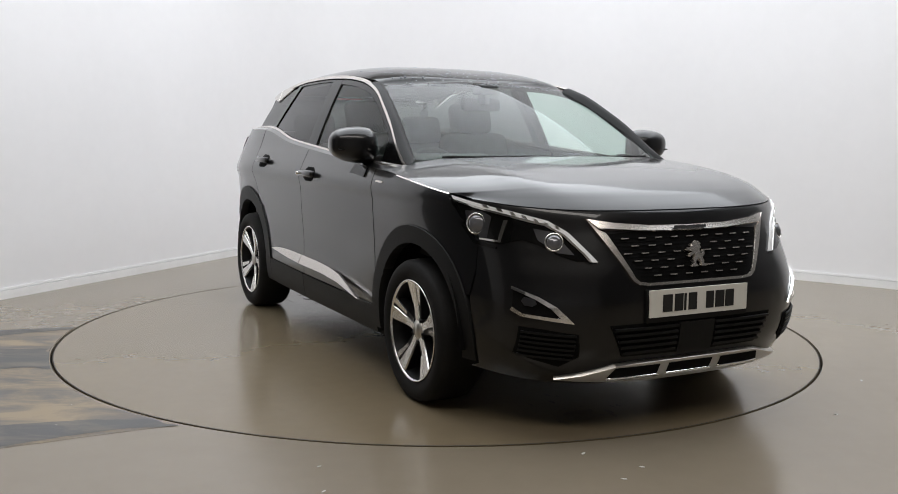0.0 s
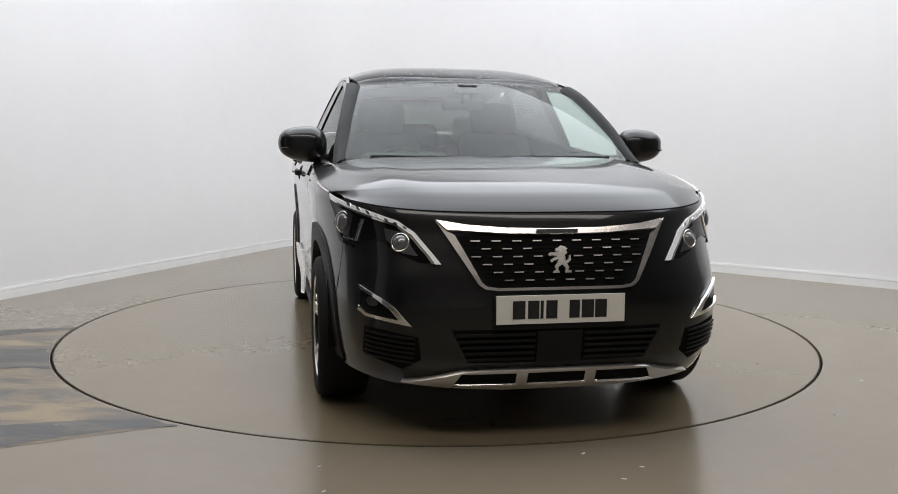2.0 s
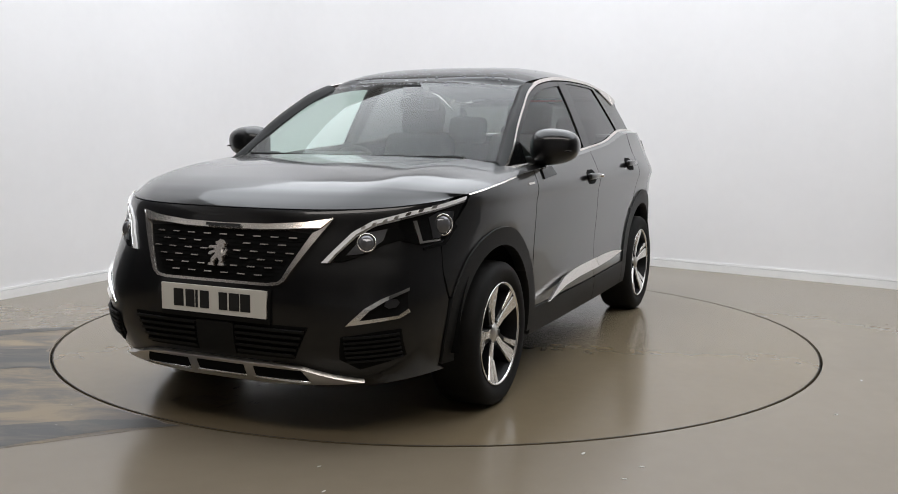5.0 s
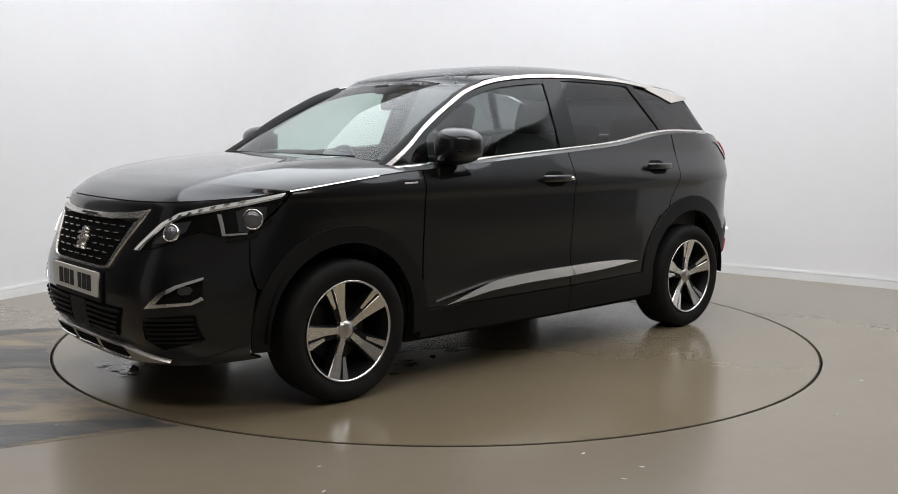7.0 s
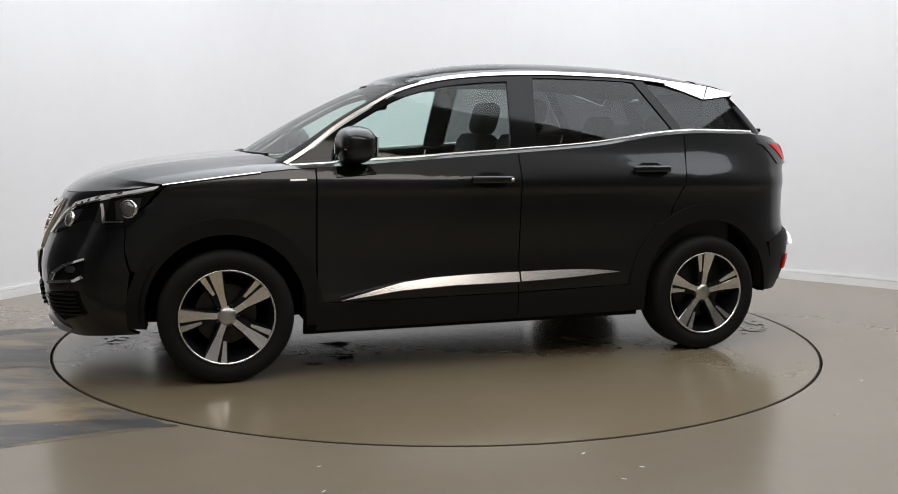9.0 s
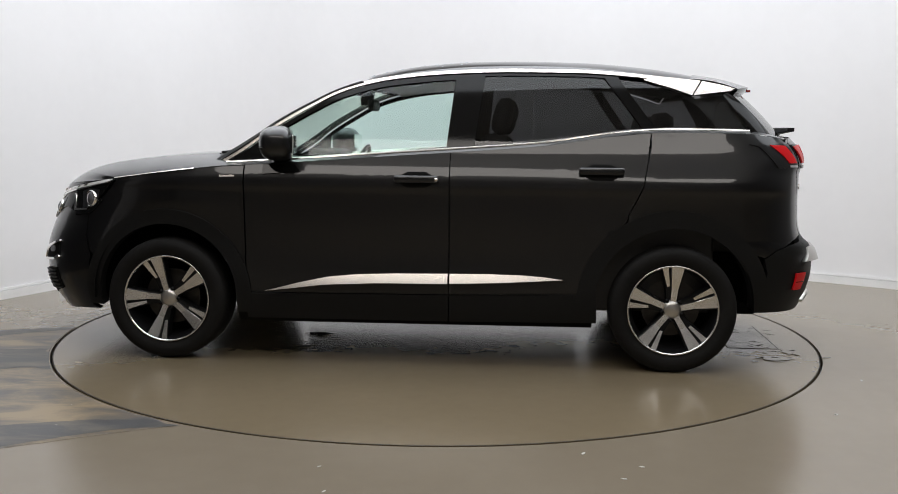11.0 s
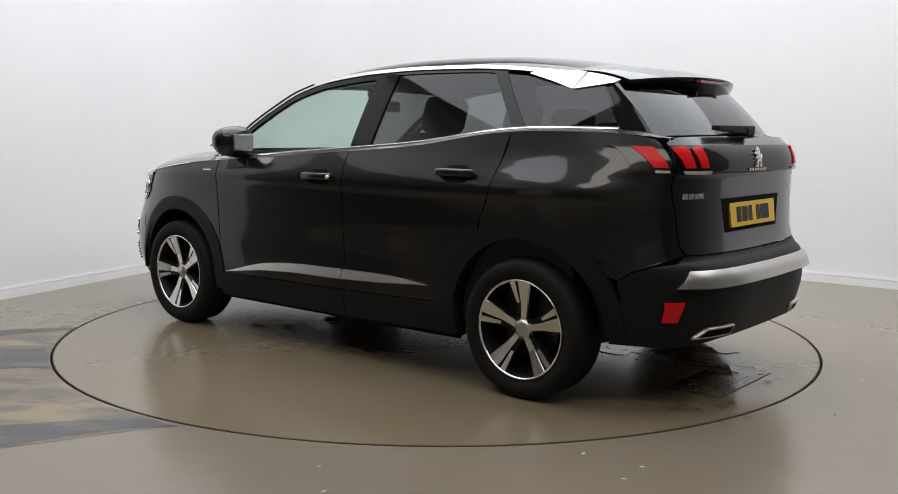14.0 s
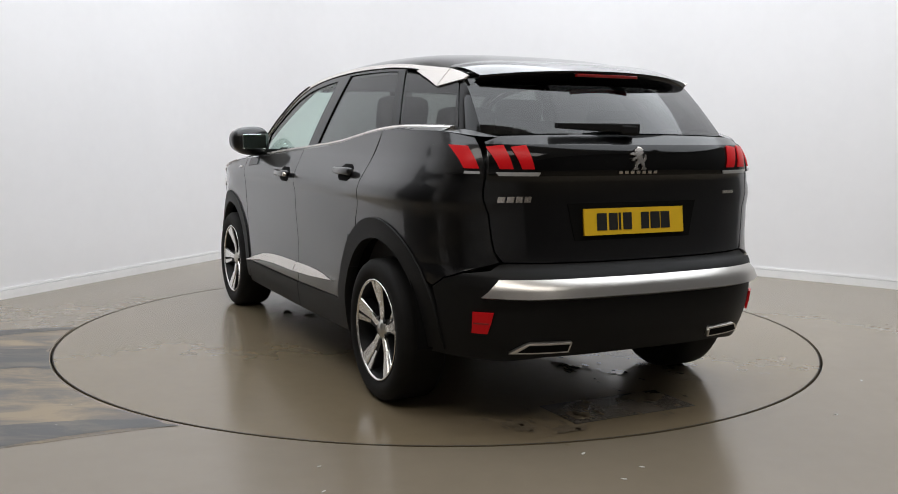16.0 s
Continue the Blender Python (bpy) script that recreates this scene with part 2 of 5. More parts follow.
def wall_line():
    a, b = CORNER - LEFT * 1.5, CORNER + RIGHT * 1.6
    pts = [CORNER - LEFT * d for d in (11.0, 8.0, 6.0, 4.5, 3.0)]
    pts += [a.lerp(CORNER, t).lerp(CORNER.lerp(b, t), t) for t in [k / 80 for k in range(81)]]
    pts += [CORNER + RIGHT * d for d in (3.0, 4.5, 6.0, 8.5)]
    return pts


def extrude_line(name, pts, z0, z1, thick, mat, label, category, kind="structure", smooth=True):
    vs, fs = [], []
    n = len(pts)
    for i, p in enumerate(pts):
        d = (pts[min(i + 1, n - 1)] - pts[max(i - 1, 0)]).normalized()
        out = Vector((-d.y, d.x, 0))
        for q in (p, p + out * thick):
            vs += [q + Vector((0, 0, z0)), q + Vector((0, 0, z1))]
    for i in range(n - 1):
        a, b = i * 4, i * 4 + 4
        fs += [(a, a + 1, b + 1, b), (a + 2, b + 2, b + 3, a + 3), (a + 1, a + 3, b + 3, b + 1), (a, b, b + 2, a + 2)]
    fs += [(0, 2, 3, 1), (n * 4 - 4, n * 4 - 3, n * 4 - 1, n * 4 - 2)]
    ob = mesh_of(name, vs, fs, mat, smooth=False)
    return tagged(ob, label, category, kind=kind)


LINE = wall_line()
extrude_line("wall_north", LINE, -0.05, 4.6, 0.2, WALL, "white painted curved wall of a photo bay", "wall")
INNER = [p - Vector((-d.y, d.x, 0)) * 0.018 for p, d in [(LINE[i], (LINE[min(i + 1, len(LINE) - 1)] - LINE[max(i - 1, 0)]).normalized()) for i in range(len(LINE))]]
extrude_line("baseboard", INNER, 0.0, 0.062, 0.016, SKIRT, "white painted skirting board along the wall", "baseboard")
INNER2 = [p - (p - q) * 0.55 for p, q in zip(LINE, INNER)]
extrude_line("trim", INNER2, 0.066, 0.082, 0.008, SKIRT, "thin white bead above the skirting board", "trim")


def shutter(d0, d1, height):
    """The closed drive-in door in the long wall, in slats."""
    door = tagged(new("entrance_shutter"), "dark closed drive-in shutter in the white wall", "door", kind="structure")
    out = Vector((LEFT.y, -LEFT.x, 0)) * 0.03
    n = 18
    for k in range(n):
        a, b = CORNER - LEFT * d1 + out, CORNER - LEFT * d0 + out
        z0, z1 = 0.01 + height * k / n, height * (k + 1) / n
        vs = [a + Vector((0, 0, z0)), b + Vector((0, 0, z0)), b + Vector((0, 0, z1)), a + Vector((0, 0, z1))]
        vs += [v + out * 0.5 + Vector((0, 0, 0.012 if i < 2 else -0.012)) for i, v in enumerate(vs)]
        fs = [(4, 5, 6, 7), (0, 1, 5, 4), (1, 2, 6, 5), (2, 3, 7, 6), (3, 0, 4, 7), (3, 2, 1, 0)]
        mesh_of("slat", vs, fs, SHUTTER, door, smooth=False)


shutter(6.0, 9.2, 3.0)
EAST, WEST = Vector((6.2, -9.5, 0)), Vector((-6.5, -9.5, 0))
# Unseen side walls, toned dark so the car flanks reflect a dark hall.
extrude_line("wall_east", [LINE[-1] + Vector((0.1, 0, 0)), EAST], -0.05, 4.6, 0.2, HALLWALL, "unseen dark grey side wall, toned for dark reflections in the car", "wall")
extrude_line("wall_south", [EAST, WEST], -0.05, 4.6, 0.2, DARKWALL, "pale wall of the hall behind the photo bay", "wall")
extrude_line("wall_west", [WEST, LINE[0] + Vector((-0.1, 0, 0))], -0.05, 4.6, 0.2, HALLWALL, "unseen dark grey side wall, toned for dark reflections in the car", "wall")
bm = bmesh.new()
box(bm, -9, 9, -10, 7.5, 4.6, 4.8)
tagged(part("ceiling", bm, CEIL), "grey painted ceiling above the photo bay", "ceiling", kind="structure")

R = 2.245


def ring_face(bm, r0, r1, z, n=192):
    a = [bm.verts.new((r0 * math.cos(2 * math.pi * k / n), r0 * math.sin(2 * math.pi * k / n), z)) for k in range(n)]
    b = [bm.verts.new((r1 * math.cos(2 * math.pi * k / n), r1 * math.sin(2 * math.pi * k / n), z)) for k in range(n)]
    for k in range(n):
        bm.faces.new((a[k], b[k], b[(k + 1) % n], a[(k + 1) % n]))
    return a, b


bm = bmesh.new()
a, b = ring_face(bm, R + 0.006, 14.0, 0.0)
low = [bm.verts.new((v.co.x, v.co.y, -0.06)) for v in a]
for k in range(len(a)):
    bm.faces.new((a[k], a[(k + 1) % len(a)], low[(k + 1) % len(a)], low[k]))
tagged(part("floor", bm, FLOOR), "polished grey-brown resin floor with faint scuffs", "floor", kind="structure")
bm = bmesh.new()
bmesh.ops.create_circle(bm, cap_ends=True, segments=96, radius=R + 0.3, matrix=Matrix.Translation((0, 0, -0.06)))
tagged(part("floor_pit", bm, GAP), "dark pit under the turntable gap", "pit", kind="structure")

turntable = tagged(new("turntable"), "round polished grey-brown turntable set flush in the floor", "turntable")
bm = bmesh.new()
bmesh.ops.create_cone(bm, cap_ends=True, segments=192, radius1=R - 0.006, radius2=R - 0.006, depth=0.05, matrix=Matrix.Translation((0, 0, -0.025)))
part("deck", bm, DISC, turntable)
# Rim strip in near-black, added to widen the shaded line of the gap.
bm = bmesh.new()
ring_face(bm, R - 0.011, R - 0.0065, 0.0012)
part("edge_band", bm, GAP, turntable, "dark strip on the deck rim that widens the gap shadow")

bm = bmesh.new()
box(bm, -2.006, -1.714, -0.326, 0.326, -0.01, 0.0010)
part("hatch_seam", bm, GAP, turntable, "dark seam round the hatch")
bm = bmesh.new()
box(bm, -2.0, -1.72, -0.32, 0.32, -0.008, 0.0026, 0.001)
part("hatch", bm, HATCH, turntable, "grey metal service hatch set in the deck")


def ragged(pts, amp, step=0.05):
    out = []
    for i, p in enumerate(pts):
        q = pts[(i + 1) % len(pts)]
        n = max(1, int((Vector(q) - Vector(p)).length / step))
        for k in range(n):
            c = Vector(p).lerp(Vector(q), k / n)
            s = noise.noise(Vector((c.x * 3.1, c.y * 3.1, 2.0))) + 0.6 * noise.noise(Vector((c.x * 11, c.y * 11, 5.0)))
            out.append((c.x + s * amp * 0.6, c.y + s * amp))
    return out


def stain(name, pts, amp, z, mat, label):
    """A thin worn layer on the floor, kept outside the turntable."""
    bm = bmesh.new()
    keep = []
    for x, y in ragged(pts, amp):
        d = math.hypot(x, y)
        lim = R + 0.012
        if d < lim:
            x, y = x * lim / d, y * lim / d
        keep.append((x, y))
    f = bm.faces.new([bm.verts.new((x, y, z)) for x, y in keep])
    bmesh.ops.triangulate(bm, faces=bm.faces)
    bmesh.ops.recalc_face_normals(bm, faces=bm.faces)
    for fc in bm.faces:
        if fc.normal.z < 0:
            fc.normal_flip()
    return tagged(part(name, bm, mat), label, "floor stain", kind="stuff")


def arc(a0, a1, n=24):
    return [((R + 0.012) * math.cos(radians(a0 + (a1 - a0) * k / n)), (R + 0.012) * math.sin(radians(a0 + (a1 - a0) * k / n))) for k in range(n + 1)]


stain("worn_strip", arc(180.5, 241.5) + [(-1.70, -2.30), (-3.2, -3.0), (-5.2, -1.2), (-2.67, -0.17)], 0.02, 0.0012, WORN, "worn tan drive-on strip rubbed through the floor coating")
stain("tyre_track", [(-2.26, -0.03), (-2.67, -0.15), (-5.0, -0.9), (-5.1, -1.1), (-2.6, -0.30), (-2.25, -0.10)], 0.02, 0.0022, TRACK, "dark scuffed edge of the drive-on strip")
stain("tyre_track", [(-2.18, -0.62), (-2.45, -0.66), (-3.5, -0.90), (-3.6, -1.35), (-2.15, -1.05), (-1.98, -1.08)], 0.07, 0.0022, TRACK, "dark tyre track across the worn strip")
stain("tyre_track", [(-1.07, -1.99), (-1.30, -2.05), (-1.69, -2.27), (-3.0, -2.9), (-3.1, -2.6), (-1.84, -2.03), (-1.45, -1.92), (-1.2, -1.92)], 0.03, 0.0022, TRACK, "dark scuffed edge of the drive-on strip")

# ---- the car: its surfaces, x forward, y to its left, z up ----
XF = spline([(0.10, 1.98), (0.2, 2.11), (0.28, 2.165), (0.4, 2.205), (0.55, 2.215), (0.65, 2.196), (0.75, 2.162), (0.84, 2.127), (0.9, 2.105), (0.93, 2.082), (0.96, 2.04), (1.0, 1.95), (1.3, 1.4)])
XR = spline([(0.15, -1.92), (0.25, -2.08), (0.33, -2.115), (0.42, -2.147), (0.5, -2.158), (0.6, -2.153), (0.65, -2.128), (0.69, -2.08), (0.8, -2.05), (0.95, -2.043), (1.03, -2.048), (1.07, -2.062), (1.1, -2.063), (1.16, -2.046), (1.2, -2.012), (1.27, -1.94)])
YS = spline([(0.12, 0.80), (0.22, 0.862), (0.32, 0.885), (0.45, 0.893), (0.6, 0.895), (0.78, 0.902), (0.90, 0.907), (0.952, 0.917), (0.975, 0.914), (1.03, 0.894), (1.08, 0.871), (1.13, 0.848), (1.2, 0.822), (1.25, 0.805), (1.3, 0.78)])
XM = 1.0
NF = spline([(0.1, 3.4), (0.25, 3.7), (0.45, 4.1), (0.6, 3.95), (0.75, 3.55), (0.88, 3.35), (1.1, 3.3)])
NR = spline([(0.1, 3.4), (0.5, 4.05), (0.62, 4.3), (0.72, 4.7), (0.85, 4.9), (1.3, 4.9)])


def surf(u, z):
    """Half outline at height z: u 0 to 1 nose, 1 to 2 flank, 2 to 3 tail."""
    ys = YS(z)
    if u <= 1:
        p = u * math.pi / 2
        x, y = XM + (XF(z) - XM) * max(math.cos(p), 0) ** (2 / NF(z)), ys * math.sin(p) ** (2 / NF(z))
    elif u < 2:
        x, y = XM - 2 * XM * (u - 1), ys
    else:
        p = (3 - u) * math.pi / 2
        x, y = -XM + (XR(z) + XM) * max(math.cos(p), 0) ** (2 / NR(z)), ys * math.sin(p) ** (2 / NR(z))
    # haunch over the rear wheel, swell of the front wing, scallop of the doors
    k = 0.013 * math.exp(-((x + 1.40) / 0.42) ** 2 - ((z - 0.965) / 0.085) ** 2)
    k += 0.010 * math.exp(-((x - 1.30) / 0.32) ** 2 - ((z - 0.86) / 0.075) ** 2)
    k -= 0.008 * math.exp(-((x - 0.0) / 0.75) ** 4 - ((z - 0.58) / 0.13) ** 2)
    return Vector((x, y * (1 - 0.006 * x * x + k), z))


def on(off=0.0):
    """The skin, off metres proud; negative u crosses to the other side."""
    def f(u, z):
        s = -1 if u < 0 or u > 3 else 1
        a = abs(u) if u <= 3 else 6 - u
        e = 2e-3
        a0, a1 = max(a - e, 0.0), min(a + e, 3.0)
        p = surf(a, z)
        n = (surf(a, z + e) - surf(a, z - e)).cross(surf(a1, z) - surf(a0, z))
        n = -n
        n.normalize()
        if n.dot(Vector((p.x * 0.4, p.y, 0))) < 0:
            n = -n
        if a < 1e-6 or a > 3 - 1e-6:
            n.y = 0
            n.normalize()
        q = p + n * off
        return Vector((q.x, q.y * s, q.z)), Vector((n.x, n.y * s, n.z))
    return f


def wedge(off, top, slope):
    """As on(), with a face that leans outwards towards its foot, so that it looks up."""
    def f(u, z):
        p, n = on(off + slope * max(top - z, 0))(u, z)
        m = (n + Vector((0, 0, slope))).normalized()
        return p, m
    return f


def ux(x, z):
    if x > XM:
        t = min((x - XM) / (XF(z) - XM), 1.0)
        return math.acos(t ** (NF(z) / 2)) * 2 / math.pi
    if x >= -XM:
        return 1 + (XM - x) / (2 * XM)
    t = min((-XM - x) / (-XM - XR(z)), 1.0)
    return 3 - math.acos(t ** (NR(z) / 2)) * 2 / math.pi


def uyf(y, z):
    s = -1 if y < 0 else 1
    return s * math.asin(min(abs(y) / YS(z) * 1.025, 1) ** (NF(z) / 2)) * 2 / math.pi


def uyr(y, z):
    a = math.asin(min(abs(y) / YS(z) * 1.025, 1) ** (NR(z) / 2)) * 2 / math.pi
    return 3 - a if y >= 0 else 3 + a


def dense(poly, step=0.04):
    out = []
    for i, p in enumerate(poly):
        q = poly[(i + 1) % len(poly)]
        n = max(1, int(math.hypot(q[0] - p[0], q[1] - p[1]) / step))
        out += [(p[0] + (q[0] - p[0]) * k / n, p[1] + (q[1] - p[1]) * k / n) for k in range(n)]
    return out


UCUTS = [k / 60 for k in range(-60, 60)] + [1 + k / 26 for k in range(26)] + [2 + k / 60 for k in range(0, 121)]
UCUTS = sorted(UCUTS + [0.003, 0.008, -0.003, -0.008, 2.992, 2.997, 3.003, 3.008])


def side_panel(name, poly, mat, parent, label="", off=0.0, thick=0.02, side=1, step=0.03):
    return panel(name, [(ux(x, z), z) for x, z in dense(poly)], on(off), mat, parent, label, (0.1, step), thick, side, UCUTS)


def front_panel(name, poly, mat, parent, label="", off=0.0, thick=0.02, side=1, step=0.03):
    return panel(name, [(uyf(y, z), z) for y, z in dense(poly)], on(off), mat, parent, label, (0.1, step), thick, side, UCUTS)


def rear_panel(name, poly, mat, parent, label="", off=0.0, thick=0.02, side=1, step=0.03):
    return panel(name, [(uyr(y, z), z) for y, z in dense(poly)], on(off), mat, parent, label, (0.1, step), thick, side, UCUTS)


def arch(cx, r, a0, a1, n=20, cz=0.345):
    return [(cx + r * math.cos(radians(a0 + (a1 - a0) * k / n)), cz + r * math.sin(radians(a0 + (a1 - a0) * k / n))) for k in range(n + 1)]


BELT = spline([(1.12, 1.044), (1.0, 1.05), (0.589, 1.075), (0.144, 1.107), (-0.216, 1.132), (-0.511, 1.154), (-0.684, 1.171), (-0.859, 1.197), (-1.038, 1.223), (-1.177, 1.236), (-1.333, 1.243), (-1.64, 1.240), (-1.9, 1.23)])
HOODLINE = spline([(2.2, 0.915), (2.05, 0.928), (1.963, 0.932), (1.838, 0.939), (1.632, 0.967), (1.311, 1.011), (1.174, 1.027), (0.977, 1.045), (0.85, 1.05)])
RAIL = spline([(1.10, 1.045), (1.0, 1.10), (0.90, 1.165), (0.76, 1.27), (0.59, 1.37), (0.42, 1.455), (0.25, 1.503), (0.1, 1.528), (-0.16, 1.552), (-0.5, 1.563), (-0.83, 1.56), (-1.05, 1.548), (-1.23, 1.530), (-1.48, 1.502), (-1.7, 1.462), (-1.85, 1.435)])
TOP = spline([(0.55, 1.45), (0.42, 1.505), (0.32, 1.541), (0.198, 1.572), (0.0, 1.606), (-0.3, 1.628), (-0.537, 1.632), (-0.88, 1.624), (-1.2, 1.598), (-1.52, 1.545), (-1.75, 1.490), (-1.85, 1.465)])
HOODTOP = spline([(2.125, 0.86), (2.078, 0.918), (2.035, 0.952), (1.98, 0.985), (1.848, 1.030), (1.546, 1.080), (1.234, 1.108), (1.05, 1.118), (0.9, 1.12)])


def gy(x, z):
    return 0.818 - 0.475 * (z - 1.13) - (0.062 * ((x - 0.1) / 0.95) ** 2 if x > 0.1 else 0) - (0.05 * ((-x - 0.4) / 1.04) ** 2 if x < -0.4 else 0) + 0.009 * (z - 1.1) * (1.55 - z) / 0.05


def on_glass(off=0.0):
    def f(x, z):
        e = 2e-3
        n = Vector((2 * e, gy(x + e, z) - gy(x - e, z), 0)).cross(Vector((0, gy(x, z + e) - gy(x, z - e), 2 * e)))
        n.normalize()
        if n.y < 0:
            n = -n
        return Vector((x, gy(x, z), z)) + n * off, n
    return f


def glass_panel(name, poly, mat, parent, label="", off=0.0, thick=0.008, side=1):
    return panel(name, dense(poly), on_glass(off), mat, parent, label, (0.06, 0.05), thick, side)


def screen(y, v):
    """The windscreen: y across from -1 to 1, v from cowl to header."""
    w = 0.735 + (0.585 - 0.735) * v
    x0, x1 = 1.17 - 0.14 * y * y, 0.42 - 0.10 * y * y
    z = 1.095 + (1.500 - 1.095) * v + 0.10 * v * (1 - v) - 0.018 * y * y * v - 0.004 * y * y
    return Vector((x0 + (x1 - x0) * v, y * w, z))


def roof(u, v):
    """u across, v from header to tail."""
    y = 2 * u - 1
    x0, x1 = 0.42 - 0.10 * y * y, -1.72 + 0.10 * y * y
    x = x0 + (x1 - x0) * v
    w = min(gy(x, RAIL(x)), 0.64) - 0.012
    if v < 0.12:
        w = w + (0.585 - w) * (1 - v / 0.12)
    zr = RAIL(x) + 0.004
    zc = TOP(x)
    z = zc - (zc - zr) * (0.25 * abs(y) ** 2 + 0.75 * abs(y) ** 5)
    if v < 0.03:
        z = z + (screen(y, 1).z - z) * (1 - v / 0.03)
    return Vector((x, y * w, z))


def hood_drop(k):
    return 0.25 * k ** 2 + 0.75 * k ** 6


def hood(u, v):
    """u across, v from nose to cowl."""
    y = 2 * u - 1
    k = abs(y)
    z0 = 0.917 + 0.036 * hood_drop(k)
    y0 = 0.80 * k
    x0 = surf(abs(uyf(y0, z0)), z0).x - 0.002
    xe0 = surf(abs(uyf(0.80, 0.953)), 0.953).x - 0.002
    xe = xe0 + (0.99 - xe0) * v
    ze = HOODLINE(xe)
    w = surf(ux(xe, ze), ze).y - 0.002
    xc = 2.08 + (1.19 - 2.08) * v
    zc = HOODTOP(xc)
    z = zc - (zc - ze) * hood_drop(k)
    z += 0.012 * math.exp(-((k - 0.68) / 0.11) ** 2) * min(1, v * 3) * (1 - 0.5 * v)
    yy = k * (0.80 + (w - 0.80) * min(1, v * 6)) if v < 1 / 6 else k * w
    x = x0 + (1.19 - 0.20 * k ** 3 - x0) * v
    return Vector((x, math.copysign(yy, y), z))


def build_car():
    car = tagged(new("car"), "black compact SUV with chrome trim and alloy wheels on a turntable", "car")
    for s in (1, -1):
        # wings, doors and quarters
        wing = [(x, HOODLINE(x) - 0.005) for x in np.linspace(0.905, 1.60, 14)] + [(1.68, 0.88), (1.79, 0.79), (1.80, 0.66), (1.775, 0.56)]
        wing += arch(1.3375, 0.455, 27, 152, 22) + [(0.905, 0.42)]
        side_panel("wing", wing, PAINT, car, "", side=s)
        door = [(-0.178, 0.385), (0.895, 0.375), (0.897, 0.60)] + [(x, BELT(x) - 0.008) for x in np.linspace(0.897, -0.178, 16)]
        d1 = side_panel("front_door", door, PAINT, car, "", side=s)
        rd = [(-0.184, 0.385), (-0.184, 0.7)] + [(x, BELT(x) - 0.008) for x in np.linspace(-0.184, -1.205, 16)] + [(-1.187, 1.08), (-1.162, 0.96), (-1.127, 0.88), (-1.095, 0.822)]
        rd += [p for p in arch(-1.3375, 0.485, 58, 12, 10)] + [(-0.87, 0.40)]
        d2 = side_panel("rear_door", rd, PAINT, car, "", side=s)
        q = [(-1.193, 1.08), (-1.211, BELT(-1.211) - 0.008)] + [(x, BELT(x) - 0.008) for x in np.linspace(-1.25, -1.72, 8)] + [(-1.80, 1.222)]
        q = [(ux(x, z), z) for x, z in q]
        q += [(uyr(y, z), z) for y, z in ((0.684, 1.205), (0.686, 1.1), (0.686, 1.05), (0.672, 0.9), (0.654, 0.75), (0.636, 0.708))]
        q += [(ux(x, z), z) for x, z in [(-1.93, 0.668), (-1.86, 0.64), (-1.80, 0.60)] + arch(-1.3375, 0.485, 150, 60, 18)[1:] + [(-1.101, 0.822), (-1.133, 0.88), (-1.168, 0.96)]]
        panel("rear_quarter", dense(q, 0.03), on(0.0), PAINT, car, "", (0.1, 0.03), 0.02, s, UCUTS)
        # lower cladding and bright strips on the doors
        side_panel("sill_cladding", [(0.90, 0.235), (0.895, 0.37), (-0.178, 0.38), (-0.178, 0.24)], PLASTIC, d1, "black plastic lower door cladding", 0.008, 0.03, s)
        side_panel("sill_cladding", [(-0.184, 0.24), (-0.184, 0.38), (-0.86, 0.395), (-0.90, 0.25)], PLASTIC, d2, "black plastic lower door cladding", 0.008, 0.03, s)
        panel("door_strip", [(ux(x, z), z) for x, z in dense([(0.79, 0.393), (0.60, 0.438), (0.46, 0.467), (0.30, 0.483), (0.10, 0.491), (-0.176, 0.495), (-0.176, 0.445), (0.20, 0.441), (0.48, 0.428), (0.64, 0.409)])], wedge(0.012, 0.5, 0.42), CHROME, d1, "satin chrome strip along the lower door", (0.1, 0.02), 0.02, s, UCUTS)
        panel("door_strip", [(ux(x, z), z) for x, z in dense([(-0.186, 0.495), (-0.40, 0.497), (-0.55, 0.495), (-0.66, 0.489), (-0.775, 0.476), (-0.62, 0.466), (-0.45, 0.455), (-0.186, 0.446)])], wedge(0.012, 0.5, 0.42), CHROME, d2, "satin chrome strip along the lower door", (0.1, 0.02), 0.02, s, UCUTS)
        side_panel("underbody_sill", [(0.96, 0.19), (0.96, 0.36), (-0.93, 0.36), (-0.93, 0.20)], MATT, car, "", -0.03, 0.02, s)
        # wheel arch trims
        fa = arch(1.3375, 0.466, -8, 172, 30)
        fi = arch(1.3375, 0.385, 176, -12, 30)
        side_panel("front_arch_trim", [(1.79, 0.28)] + fa[2:] + [(0.872, 0.33), (0.880, 0.265), (0.95, 0.265)] + fi[1:-1] + [(1.71, 0.28)], PLASTIC, car, "black plastic wheel arch trim", 0.009, 0.05, s)
        ra = arch(-1.3375, 0.497, 8, 172, 30)
        ri = arch(-1.3375, 0.405, 176, 6, 30)
        side_panel("rear_arch_trim", [(-0.845, 0.25)] + ra[:-1] + [(-1.83, 0.33), (-1.745, 0.33)] + ri[1:-1] + [(-0.95, 0.25)], PLASTIC, car, "black plastic wheel arch trim", 0.009, 0.05, s)
        for cx in (1.3375, -1.3375):
            bm = bmesh.new()
            n = 28
